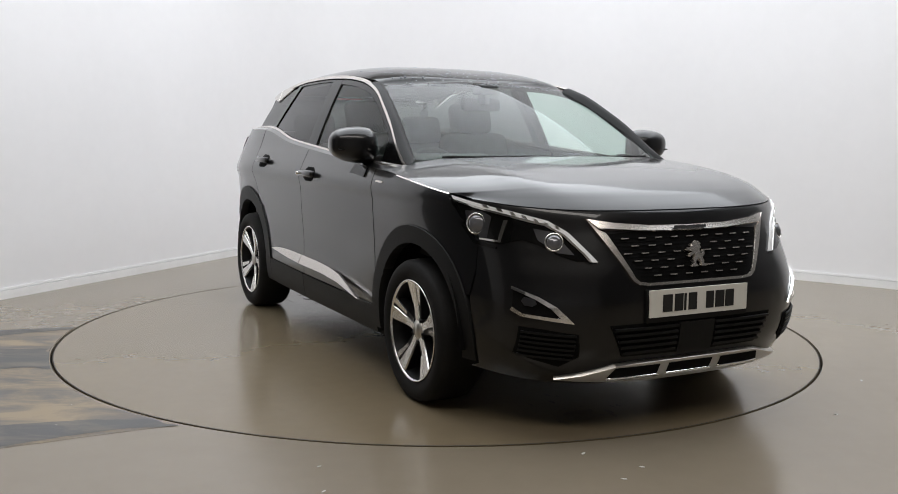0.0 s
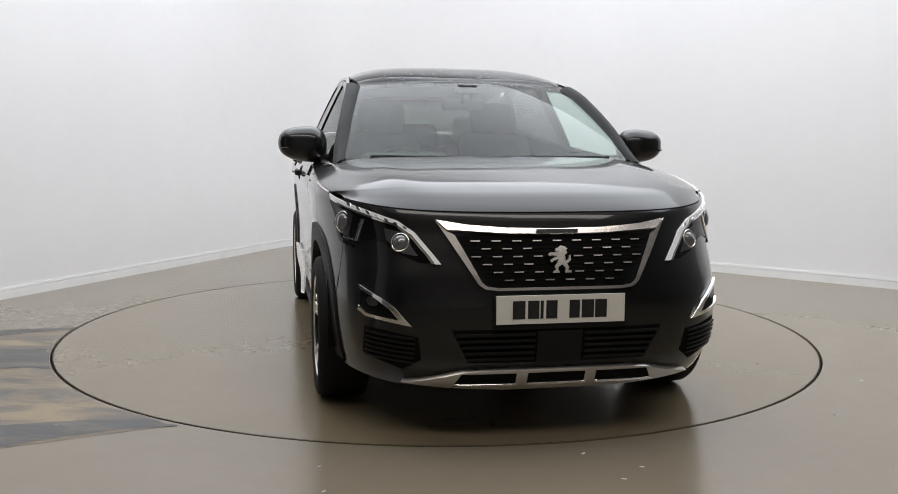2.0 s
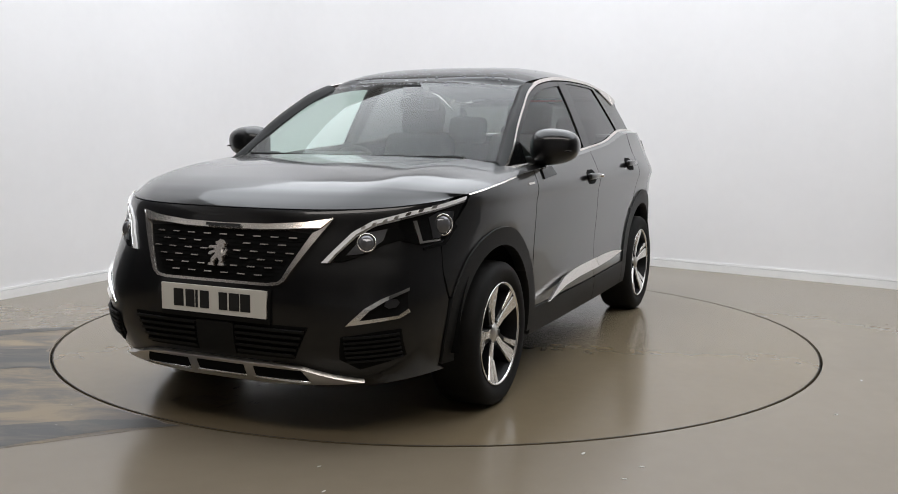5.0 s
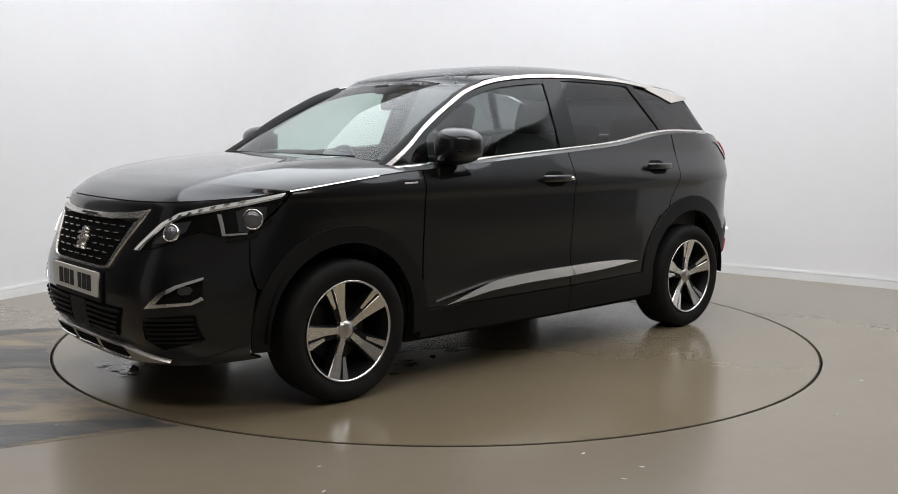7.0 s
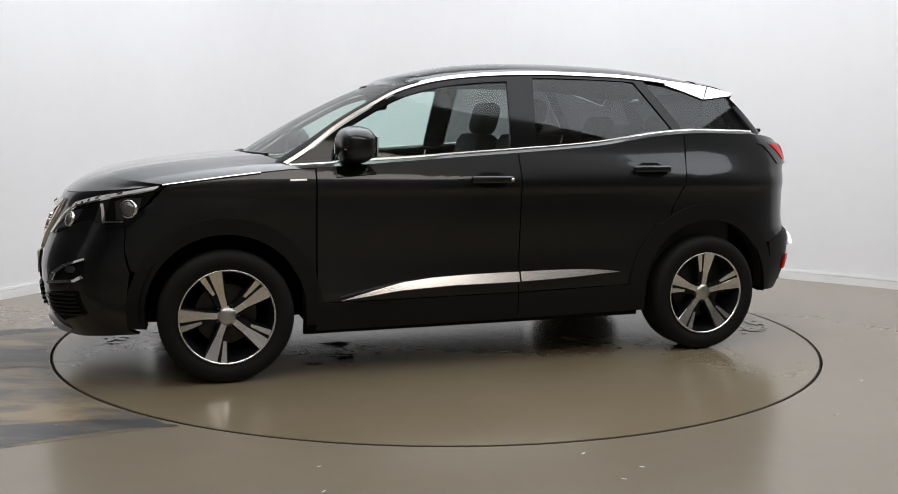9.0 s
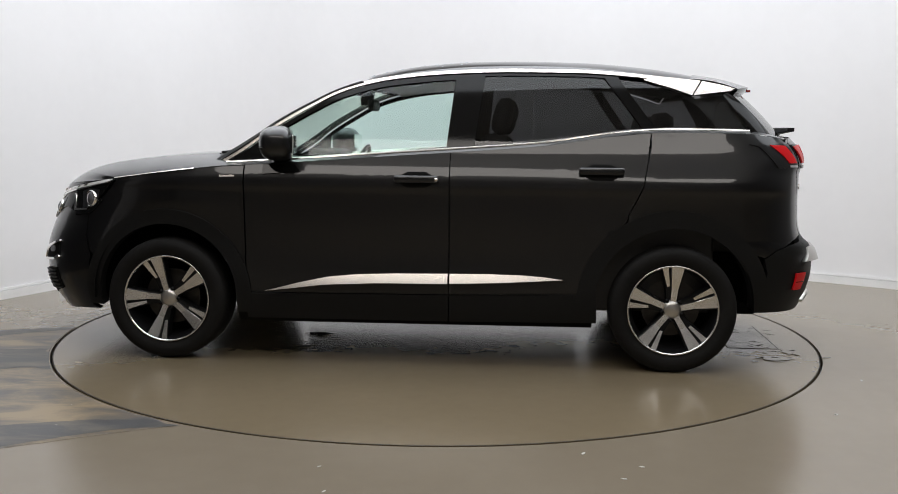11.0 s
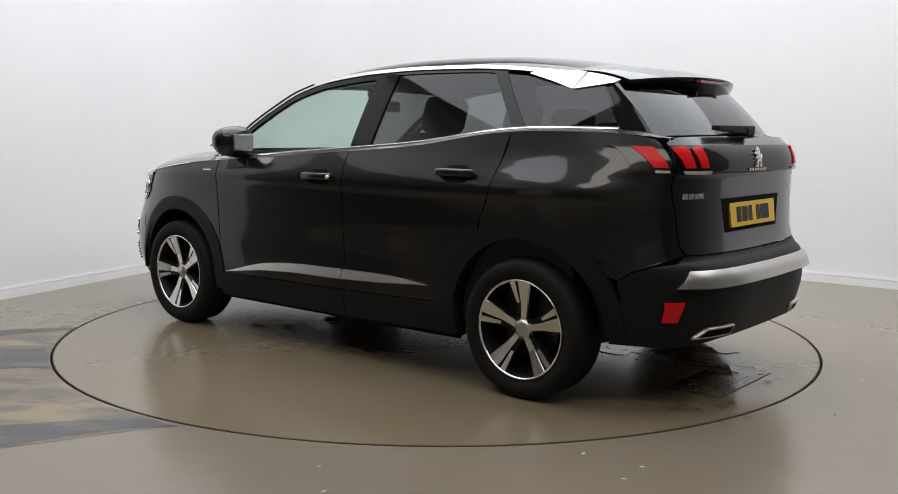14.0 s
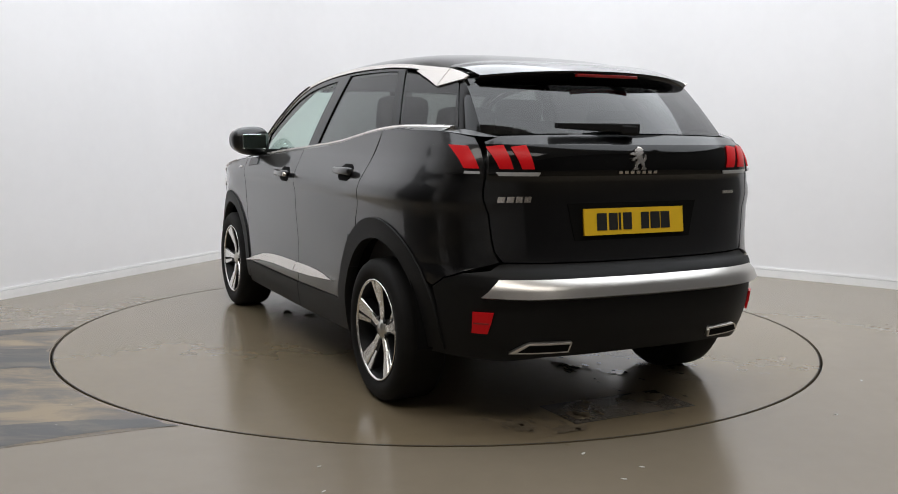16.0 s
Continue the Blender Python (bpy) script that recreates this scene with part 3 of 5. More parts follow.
            rows = [[bm.verts.new((cx + r * math.cos(math.pi * (k / n * 1.04 - 0.02)), y * s, 0.345 + (r + 0.02) * math.sin(math.pi * (k / n * 1.04 - 0.02)))) for k in range(n + 1)] for r, y in ((0.41, 0.87), (0.43, 0.5))]
            for k in range(n):
                bm.faces.new((rows[0][k], rows[0][k + 1], rows[1][k + 1], rows[1][k]))
            bm.faces.new(rows[1])
            part("wheel_housing", bm, MATT, car, "", True)
        # belt line strip and roof rail
        pts = []
        for x in np.linspace(1.02, -1.72, 46):
            z = BELT(x)
            lo, nn = on(0.0)(ux(x, z - 0.007), z - 0.007)
            hi, n2 = on_glass(0.0)(x, z + 0.012)
            a = (hi - lo)
            b = a.cross(Vector((1, 0, 0))).normalized()
            b = b if b.y > 0 else -b
            pts.append((Vector((lo.x, lo.y * s, lo.z)), Vector((a.x, a.y * s, a.z)), Vector((b.x, b.y * s, b.z))))
        sweep("belt_ledge", pts, [(0.0, -0.02), (0.0, 0.0), (0.62, 0.002), (0.62, -0.02)], PAINT, car, "")
        sweep("belt_strip", pts, [(0.62, -0.02), (0.62, 0.004), (0.7, 0.008), (0.92, 0.008), (1.0, 0.004), (1.0, -0.02)], CHROME, car, "satin chrome strip under the side windows")
        xs = np.linspace(1.10, -1.20, 60)
        low = [(x, RAIL(x) - (0.018 + 0.006 * min(1, max(0, (x - 0.2) / 0.5)))) for x in xs]
        glass_panel("roof_rail_strip", [(x, RAIL(x)) for x in xs] + [(-1.48, 1.506), (-1.432, 1.428), (-1.33, 1.463), (-1.18, 1.507)] + low[::-1], CHROME, car, "satin chrome strip along the roof edge", 0.007, 0.010, s)
        glass_panel("roof_fin", [(-1.488, 1.504), (-1.58, 1.487), (-1.66, 1.466), (-1.63, 1.452), (-1.438, 1.428)], CHROME, car, "satin chrome fin behind the side windows", 0.007, 0.010, s)
        # side glazing with black frames
        def lowr(x):
            return RAIL(x) - (0.024 + 0.006 * min(1, max(0, (x - 0.2) / 0.5)))
        fw = [(x, BELT(x) + 0.018) for x in np.linspace(-0.155, 0.80, 14)] + [(x, lowr(x) - 0.025) for x in np.linspace(0.78, -0.19, 22)]
        glass_panel("front_side_window", fw, CLEAR, car, "pale green tinted front door glass", -0.004, 0.005, s)
        rw = [(-0.975, lowr(-0.975) - 0.012), (-1.165, BELT(-1.165) + 0.02)] + [(x, BELT(x) + 0.018) for x in np.linspace(-1.10, -0.30, 12)] + [(x, lowr(x) - 0.012) for x in np.linspace(-0.345, -0.93, 10)]
        glass_panel("rear_side_window", rw, PRIVACY, car, "dark tinted rear door glass", -0.004, 0.005, s)
        qw = [(x, BELT(x) + 0.016) for x in np.linspace(-1.235, -1.735, 7)] + [(-1.585, 1.452), (-1.47, 1.438), (-1.43, 1.422), (-1.33, 1.455), (-1.18, 1.498), (-1.05, 1.512)]
        glass_panel("quarter_window", qw, PRIVACY, car, "dark tinted quarter glass", -0.002, 0.005, s)
        # frames round the glass
        glass_panel("b_pillar", [(-0.155, BELT(-0.155) + 0.012), (-0.19, lowr(-0.19) - 0.02), (-0.19, lowr(-0.19) - 0.004), (-0.345, lowr(-0.345) - 0.004), (-0.345, lowr(-0.345) - 0.014), (-0.30, BELT(-0.30) + 0.012)], GLOSSBLACK, car, "gloss black door pillar", 0.003, 0.02, s)
        glass_panel("c_pillar", [(-0.975, lowr(-0.975) - 0.004), (-0.978, lowr(-0.975) - 0.014), (-1.168, BELT(-1.168) + 0.02), (-1.165, BELT(-1.165) + 0.012), (-1.24, BELT(-1.24) + 0.012), (-1.05, 1.513)], GLOSSBLACK, car, "gloss black pillar between the rear windows", 0.003, 0.02, s)
        glass_panel("window_frame", [(0.80, BELT(0.80) + 0.012), (1.06, BELT(1.06) + 0.006)] + [(x, lowr(x)) for x in np.linspace(1.03, -1.05, 50)] + [(-1.05, lowr(-1.05) - 0.012)] + [(x, lowr(x) - 0.011) for x in np.linspace(-0.95, -0.345, 10)] + [(x, lowr(x) - 0.026) for x in np.linspace(-0.19, 0.78, 22)], GLOSSBLACK, car, "black window surround", 0.002, 0.02, s)
        # corner pillar at the tail
        def dp(u, v, s=s):
            z = 1.235 + (1.455 - 1.235) * v
            x = -1.715 + (-1.57 + 1.715) * v
            a = Vector((x, gy(x, z) - 0.006, z))
            b = rear_screen(1.0, v)
            m = Vector((b.x + 0.03, a.y - 0.01, z))
            p = a.lerp(m, u).lerp(m.lerp(b, u), u)
            return Vector((p.x, p.y * s, p.z))
        sheet("tail_pillar", dp, 8, 8, GLOSSBLACK, car, "gloss black pillar beside the tailgate glass", 0.0, flip=(s < 0))
        def shoulder(u, v, s=s):
            ua, ub = ux(-1.66, 1.236), uyr(0.60, 1.213)
            uu = ua + (ub - ua) * u
            z = 1.238 - 0.026 * min(1, u * 1.3)
            a = on(-0.003)(uu, z)[0]
            b = dp(u, 0.03, 1)
            p = a.lerp(b, v)
            return Vector((p.x, p.y * s, p.z))
        sheet("tail_shoulder", shoulder, 16, 3, PAINT, car, "", 0.0, flip=(s > 0))
        # windscreen pillar
        def ap(u, v, s=s):
            a = screen(1.0, v)
            x = 1.09 + (0.30 - 1.09) * v
            z = RAIL(x) - 0.002
            b = Vector((x + 0.004, gy(x, z) + 0.0135, z + 0.004))
            p = a.lerp(b, u) + Vector((0.012, 0.0, 0.012)) * math.sin(math.pi * u)
            return Vector((p.x, p.y * s, p.z))
        sheet("windscreen_pillar", ap, 6, 24, PLASTIC, car, "black windscreen pillar", 0.0, flip=(s > 0))
    # nose and tail skins
    nose = [(-0.80, 0.25), (-0.62, 0.222), (-0.4, 0.212), (0.4, 0.212), (0.62, 0.222), (0.80, 0.25)]
    u0 = [(ux(1.795, 0.27), 0.27), (ux(1.795, 0.40), 0.40), (ux(1.78, 0.55), 0.55), (ux(1.805, 0.66), 0.66), (ux(1.795, 0.79), 0.79), (ux(1.69, 0.885), 0.885), (ux(1.62, 0.96), 0.955)]
    up = u0 + [(uyf(y, 0.915), 0.911 + 0.036 * hood_drop(y / 0.8)) for y in (0.7, 0.6, 0.5, 0.4, 0.3, 0.2, 0.1)]
    cen = [(0.0, 0.911)]
    left = [(uyf(y, z), z) for y, z in nose[::-1][:3]]
    ring = up + cen + [(-a, b) for a, b in up[::-1]] + [(-a, b) for a, b in left] + [(a, b) for a, b in left[::-1]]
    bumper = panel("front_bumper", dense(ring, 0.03), on(0.0), PAINT, car, "glossy black painted front bumper", (0.1, 0.025), 0.02, 1, UCUTS)
    tb = [(ux(-1.77, 0.33), 0.33), (ux(-1.80, 0.42), 0.42), (ux(-1.82, 0.52), 0.52), (ux(-1.80, 0.595), 0.594), (ux(-1.86, 0.64), 0.634), (ux(-1.93, 0.668), 0.662), (uyr(0.672, 0.682), 0.676), (uyr(0.636, 0.70), 0.700), (uyr(0.6, 0.70), 0.703), (uyr(0.3, 0.70), 0.696)]
    bt = [(uyr(0.0, 0.3), 0.33), (uyr(0.35, 0.3), 0.325), (uyr(0.6, 0.28), 0.30), (uyr(0.80, 0.3), 0.31)]
    ring = tb + [(3.0, 0.694)] + [(6 - a, b) for a, b in tb[::-1]] + [(6 - a, b) for a, b in bt[::-1]] + bt[1:]
    rbump = panel("rear_bumper", dense(ring, 0.03), on(0.0), PLASTIC, car, "black plastic rear bumper with a bright band", (0.1, 0.025), 0.03, 1, UCUTS)
    tg = [(uyr(0.678, 1.05), 1.05), (uyr(0.666, 0.9), 0.9), (uyr(0.647, 0.75), 0.75), (uyr(0.622, 0.71), 0.71), (uyr(0.3, 0.70), 0.702)]
    tu = [(uyr(0.0, 1.2), 1.222), (uyr(0.3, 1.2), 1.220), (uyr(0.60, 1.2), 1.213), (uyr(0.66, 1.19), 1.19), (uyr(0.677, 1.1), 1.1)]
    ring = tu + tg + [(3.0, 0.70)] + [(6 - a, b) for a, b in tg[::-1]] + [(6 - a, b) for a, b in tu[::-1]][:-1]
    tail = panel("tailgate", dense(ring, 0.03), on(0.0), PAINT, car, "", (0.1, 0.025), 0.02, 1, UCUTS)
    sheet("bonnet", hood, 48, 40, PAINT, car, "", 0.02)
    sheet("roof", roof, 32, 48, GLOSSBLACK, car, "gloss black panoramic roof", 0.02)
    sheet("windscreen", lambda u, v: screen(2 * u - 1, v), 28, 20, WINDSCREEN, car, "tinted windscreen", 0.0)
    sheet("tailgate_window", lambda u, v: rear_screen(1 - 2 * u, v), 28, 12, TAILGLASS, car, "dark tinted tailgate glass", 0.0)
    front_details(car, bumper)
    rear_details(car, tail, rbump)
    side_details(car)
    cabin(car)
    wheels(car)
    return car


def rear_screen(y, v):
    """The tailgate glass: y across from -1 to 1, v upwards."""
    w = 0.635 + (0.60 - 0.635) * v
    x = -2.005 + (-1.775 + 2.005) * v + 0.15 * y * y - 0.012 * math.sin(math.pi * v)
    return Vector((x, y * w, 1.218 + (1.455 - 1.218) * v + 0.01 * (1 - y * y)))


# plain outline of the badge: a rearing beast
BEAST = [(0.10, 1.0), (0.5, 0.95), (0.75, 0.75), (0.57, 0.65), (0.7, 0.45), (0.45, 0.35), (0.5, 0.05), (0.45, -0.15), (0.75, 0.0), (0.85, 0.3), (0.97, 0.3), (0.95, -0.1), (0.6, -0.35), (0.75, -0.6), (0.65, -0.8), (0.95, -0.85), (0.9, -1.0), (0.35, -1.0), (0.45, -0.65), (0.15, -0.4), (-0.2, -0.6), (-0.25, -0.8), (-0.1, -0.9), (-0.15, -1.0), (-0.7, -1.0), (-0.65, -0.85), (-0.45, -0.8), (-0.5, -0.5), (-0.2, -0.2), (-0.15, 0.0), (-0.5, -0.1), (-0.75, -0.25), (-0.9, -0.15), (-0.8, 0.0), (-0.5, 0.12), (-0.2, 0.2), (-0.6, 0.3), (-0.95, 0.25), (-1.0, 0.4), (-0.85, 0.5), (-0.4, 0.5), (-0.1, 0.55), (-0.3, 0.65), (-0.35, 0.8), (-0.1, 0.85)]


def front_details(car, bumper):
    grille = front_panel("grille", [(-0.42, 0.822), (-0.395, 0.80), (-0.312, 0.645), (-0.27, 0.624), (0.27, 0.624), (0.312, 0.645), (0.42, 0.822), (0.2, 0.836), (0, 0.838), (-0.2, 0.836)], MATT, bumper, "black grille with rows of bright dashes", 0.004, 0.01)
    # frame of the grille: top bar, flanks that widen upwards, foot
    panel("grille_frame", [(uyf(y, z), z) for y, z in dense([(-0.470, 0.884), (-0.36, 0.866), (-0.2, 0.853), (0, 0.849), (0.2, 0.853), (0.36, 0.866), (0.470, 0.884), (0.432, 0.845), (0.2, 0.830), (0, 0.827), (-0.2, 0.830), (-0.432, 0.845)])], wedge(0.009, 0.885, 0.20), CHROME, grille, "satin chrome grille frame", (0.1, 0.012), 0.03, 1, UCUTS)
    for s in (1, -1):
        front_panel("grille_frame", [(0.476, 0.884), (0.434, 0.840), (0.404, 0.826), (0.312, 0.650), (0.295, 0.636), (0.25, 0.629), (0.25, 0.618), (0.30, 0.624), (0.326, 0.642)], CHROME, grille, "satin chrome grille frame", 0.013, 0.014, s)
    front_panel("grille_frame", [(-0.249, 0.629), (0.249, 0.629), (0.249, 0.618), (-0.249, 0.618)], CHROME, grille, "satin chrome grille frame", 0.013, 0.014)
    for r in range(6):
        z = 0.803 - r * 0.0292
        lim = 0.375 - 0.105 * r / 5
        for k in range(-5, 6):
            y = (k + (0.5 if r % 2 else 0.0)) * 0.082
            if abs(y) > lim or abs(y) < 0.06 and 0.66 < z < 0.80:
                continue
            front_panel("grille_dash", [(y - 0.018, z - 0.0024), (y + 0.018, z - 0.0024), (y + 0.018, z + 0.0024), (y - 0.018, z + 0.0024)], CHROME, grille, "", 0.013, 0.008)
    for r in range(12):
        z = 0.815 - r * 0.0148 - 0.008
        lim = 0.385 - 0.11 * r / 11
        front_panel("grille_bar", [(-lim, z - 0.002), (lim, z - 0.002), (lim, z + 0.002), (-lim, z + 0.002)], MATT, grille, "", 0.007, 0.004)
    front_panel("badge", [(y * 0.046, 0.729 + z * 0.050) for y, z in BEAST], CHROME, grille, "plain bright metal badge", 0.030, 0.026)
    front_panel("badge_bar", [(-0.085, 0.832), (0.085, 0.832), (0.085, 0.843), (-0.085, 0.843)], INK, grille, "small dark lettering bar", 0.0285, 0.003)
    # number plate with dark bars
    def flat(x, tilt=0.0):
        def f(y, z):
            return Vector((x - tilt * (z - 0.5), y, z)), Vector((1, 0, 0))
        return f
    plate = panel("number_plate", [(-0.26, 0.492), (0.26, 0.492), (0.26, 0.603), (-0.26, 0.603)], flat(2.231), PLATEW, bumper, "white front number plate with dark bars", (0.2, 0.2), 0.010)
    for y0, w in zip((-0.196, -0.135, -0.085, -0.062, 0.032, 0.082, 0.137), (0.05, 0.045, 0.012, 0.045, 0.042, 0.05, 0.048)):
        panel("plate_bar", [(y0, 0.512), (y0 + w, 0.512), (y0 + w, 0.583), (y0, 0.583)], flat(2.2325), INK, plate, "", (0.2, 0.2), 0.001)
    front_panel("plate_plinth", [(-0.27, 0.47), (0.27, 0.47), (0.27, 0.605), (-0.27, 0.605)], PLASTIC, bumper, "", 0.012, 0.02)
    # lower intake with slats
    intake = front_panel("lower_intake", [(-0.43, 0.468), (0.43, 0.468), (0.36, 0.335), (0, 0.330), (-0.36, 0.335)], MATT, bumper, "black lower air intake", 0.004, 0.01)
    for s in (1, -1):
        for k in range(5):
            z = 0.450 - k * 0.024
            lim = 0.415 - 0.012 * k
            front_panel("intake_slat", [(0.10, z - 0.005), (lim, z - 0.005), (lim, z + 0.005), (0.10, z + 0.005)], PLASTIC, intake, "", 0.016, 0.014, s)
    front_panel("sensor_cover", [(-0.092, 0.335), (0.092, 0.335), (0.092, 0.462), (-0.092, 0.462)], PLASTIC, intake, "plain black sensor cover", 0.014, 0.012)
    # bright skid plate with three openings
    skid = front_panel("skid_plate", [(-0.60, 0.252), (-0.50, 0.272), (-0.38, 0.302), (-0.3, 0.309), (0.3, 0.309), (0.38, 0.302), (0.50, 0.272), (0.60, 0.252), (0.42, 0.238), (0.2, 0.225), (-0.2, 0.225), (-0.42, 0.238)], SATIN, bumper, "brushed aluminium skid plate with three slots", 0.022, 0.03)
    for y0, y1, sk in ((-0.375, -0.165, -0.03), (-0.118, 0.118, 0.0), (0.165, 0.375, 0.03)):
        front_panel("skid_slot", [(y0 + min(sk, 0), 0.256), (y1 + max(sk, 0), 0.256), (y1 + max(sk, 0) * 0.2, 0.296), (y0 + min(sk, 0) * 0.2, 0.296)], MATT, skid, "dark slot", 0.0235, 0.002)
        front_panel("slot_lip", [(y0 + min(sk, 0) - 0.004, 0.250), (y1 + max(sk, 0) + 0.004, 0.250), (y1 + max(sk, 0) + 0.004, 0.2575), (y0 + min(sk, 0) - 0.004, 0.2575)], BRIGHT, skid, "bright lip", 0.030, 0.010)
    for s in (1, -1):
        # side vent with slats
        vent = front_panel("side_vent", [(0.54, 0.345), (0.60, 0.300), (0.70, 0.332), (0.745, 0.352), (0.742, 0.462), (0.68, 0.456), (0.555, 0.435)], MATT, bumper, "black corner vent", 0.004, 0.01, s)
        for k in range(6):
            z = 0.432 - k * 0.019
            front_panel("vent_slat", [(0.565, z - 0.004), (0.735, z + 0.008), (0.735, z + 0.016), (0.565, z + 0.004)], PLASTIC, vent, "", 0.013, 0.012, s)
        # fog lamp
        fog = front_panel("fog_lamp_recess", [(0.60, 0.495), (0.66, 0.553), (0.752, 0.605), (0.758, 0.535), (0.73, 0.510)], MATT, bumper, "dark recess of the fog lamp", 0.004, 0.01, s)
        front_panel("fog_lamp_trim", [(0.575, 0.482), (0.635, 0.548), (0.685, 0.583), (0.752, 0.619), (0.753, 0.608), (0.695, 0.573), (0.652, 0.54), (0.622, 0.503), (0.732, 0.517), (0.755, 0.540), (0.760, 0.526), (0.735, 0.505)], BRIGHT, fog, "bright chrome trim of the fog lamp", 0.014, 0.012, s)
        front_panel("fog_lamp", [(0.695, 0.555), (0.707, 0.545), (0.727, 0.548), (0.735, 0.565), (0.727, 0.58), (0.707, 0.578), (0.697, 0.57)], BOWL, fog, "clear fog lamp lens", 0.009, 0.004, s)
        # headlamp
        def upoly(rows):
            return [(ux(a, z) if kind == "x" else uyf(a, z), z) for kind, a, z in rows]
        shape = [("y", 0.478, 0.722), ("y", 0.50, 0.752), ("y", 0.56, 0.825), ("y", 0.62, 0.868), ("x", 1.90, 0.903), ("x", 1.80, 0.922), ("x", 1.64, 0.951), ("x", 1.69, 0.885), ("x", 1.795, 0.797), ("x", 1.84, 0.780), ("x", 1.885, 0.777), ("y", 0.70, 0.80), ("y", 0.66, 0.785), ("y", 0.60, 0.745), ("y", 0.54, 0.722)]
        lamp = panel("headlamp", dense(upoly(shape), 0.02), on(0.005), GLOSSBLACK, car, "dark headlamp with clear lenses and a bright top strip", (0.1, 0.02), 0.012, s, UCUTS)
        strip = [("y", 0.462, 0.716), ("y", 0.49, 0.754), ("y", 0.55, 0.832), ("y", 0.61, 0.876), ("x", 1.90, 0.910), ("x", 1.80, 0.930), ("x", 1.635, 0.960), ("x", 1.65, 0.947), ("x", 1.80, 0.916), ("x", 1.895, 0.896), ("y", 0.618, 0.863), ("y", 0.562, 0.822), ("y", 0.505, 0.748), ("y", 0.485, 0.716)]
        panel("daylight_strip", dense(upoly(strip), 0.02), on(0.010), DRL, lamp, "pale daylight strip", (0.1, 0.02), 0.010, s, UCUTS)
        for k in range(7):
            t = k / 6
            y0, z0 = 0.58 + 0.19 * t, 0.832 + 0.076 * t
            front_panel("strip_segment", [(y0 - 0.004, z0 + 0.010), (y0 + 0.008, z0 + 0.014), (y0 + 0.012, z0 + 0.026), (y0, z0 + 0.022)], BRIGHT, lamp, "", 0.0125, 0.004, s)
        panel("reflector", dense(upoly([("x", 1.898, 0.874), ("x", 1.884, 0.874), ("x", 1.880, 0.792), ("x", 1.80, 0.797), ("x", 1.80, 0.790), ("x", 1.893, 0.783)]), 0.02), on(0.010), BRIGHT, lamp, "bright reflector blade", (0.1, 0.02), 0.006, s, UCUTS)
        edge = [("y", 0.486, 0.716), ("y", 0.507, 0.748), ("y", 0.564, 0.821), ("y", 0.620, 0.862), ("x", 1.894, 0.895), ("x", 1.80, 0.915), ("x", 1.655, 0.945), ("x", 1.66, 0.940), ("x", 1.80, 0.909), ("x", 1.889, 0.889), ("y", 0.624, 0.856), ("y", 0.570, 0.816), ("y", 0.515, 0.746), ("y", 0.496, 0.716)]
        panel("strip_edge", dense(upoly(edge), 0.02), on(0.012), BRIGHT, lamp, "bright edge of the daylight strip", (0.1, 0.02), 0.008, s, UCUTS)
        panel("lamp_bowl", dense(upoly([("x", 1.715, 0.905), ("x", 1.725, 0.86), ("x", 1.80, 0.80), ("x", 1.832, 0.80), ("x", 1.835, 0.885), ("x", 1.79, 0.905)]), 0.02), on(0.007), BOWL, lamp, "grey inner lamp bowl", (0.1, 0.02), 0.004, s, UCUTS)
        panel("lamp_bowl", dense(upoly([("y", 0.545, 0.745), ("y", 0.60, 0.752), ("y", 0.655, 0.80), ("y", 0.66, 0.845), ("y", 0.60, 0.832)]), 0.02), on(0.007), BOWL, lamp, "grey inner lamp bowl", (0.1, 0.02), 0.004, s, UCUTS)
        for cu, cz, r in ((ux(1.775, 0.855), 0.853, 0.040), (uyf(0.605, 0.795), 0.793, 0.034)):
            p, n = on(0.004)(cu, cz)
            p, n = Vector((p.x, p.y * s, p.z)), Vector((n.x, n.y * s, n.z))
            rot = Vector((0, 1, 0)).rotation_difference((n + Vector((0.25, 0, 0))).normalized()).to_matrix().to_4x4()
            bm = lathe([(r * 1.15, -0.02), (r * 1.15, 0.006), (r, 0.010), (r * 0.95, 0.004)], 24)
            bmesh.ops.transform(bm, matrix=Matrix.Translation(p) @ rot, verts=bm.verts)
            part("lens_ring", bm, BRIGHT, lamp, "bright lens ring", True)
            bm = lathe([(r * 0.96, 0.002), (r * 0.8, 0.011), (r * 0.5, 0.017), (0.001, 0.020)], 24)
            bmesh.ops.transform(bm, matrix=Matrix.Translation(p) @ rot, verts=bm.verts)
            part("projector_lens", bm, LENSDARK, lamp, "round projector lens", True)
        panel("corner_blade", dense(upoly([("x", 1.70, 0.842), ("x", 1.775, 0.772), ("x", 1.88, 0.757), ("x", 1.88, 0.766), ("x", 1.785, 0.786), ("x", 1.71, 0.856)]), 0.02), on(0.007), GLOSSBLACK, lamp, "dark lower blade of the headlamp", (0.1, 0.02), 0.008, s, UCUTS)


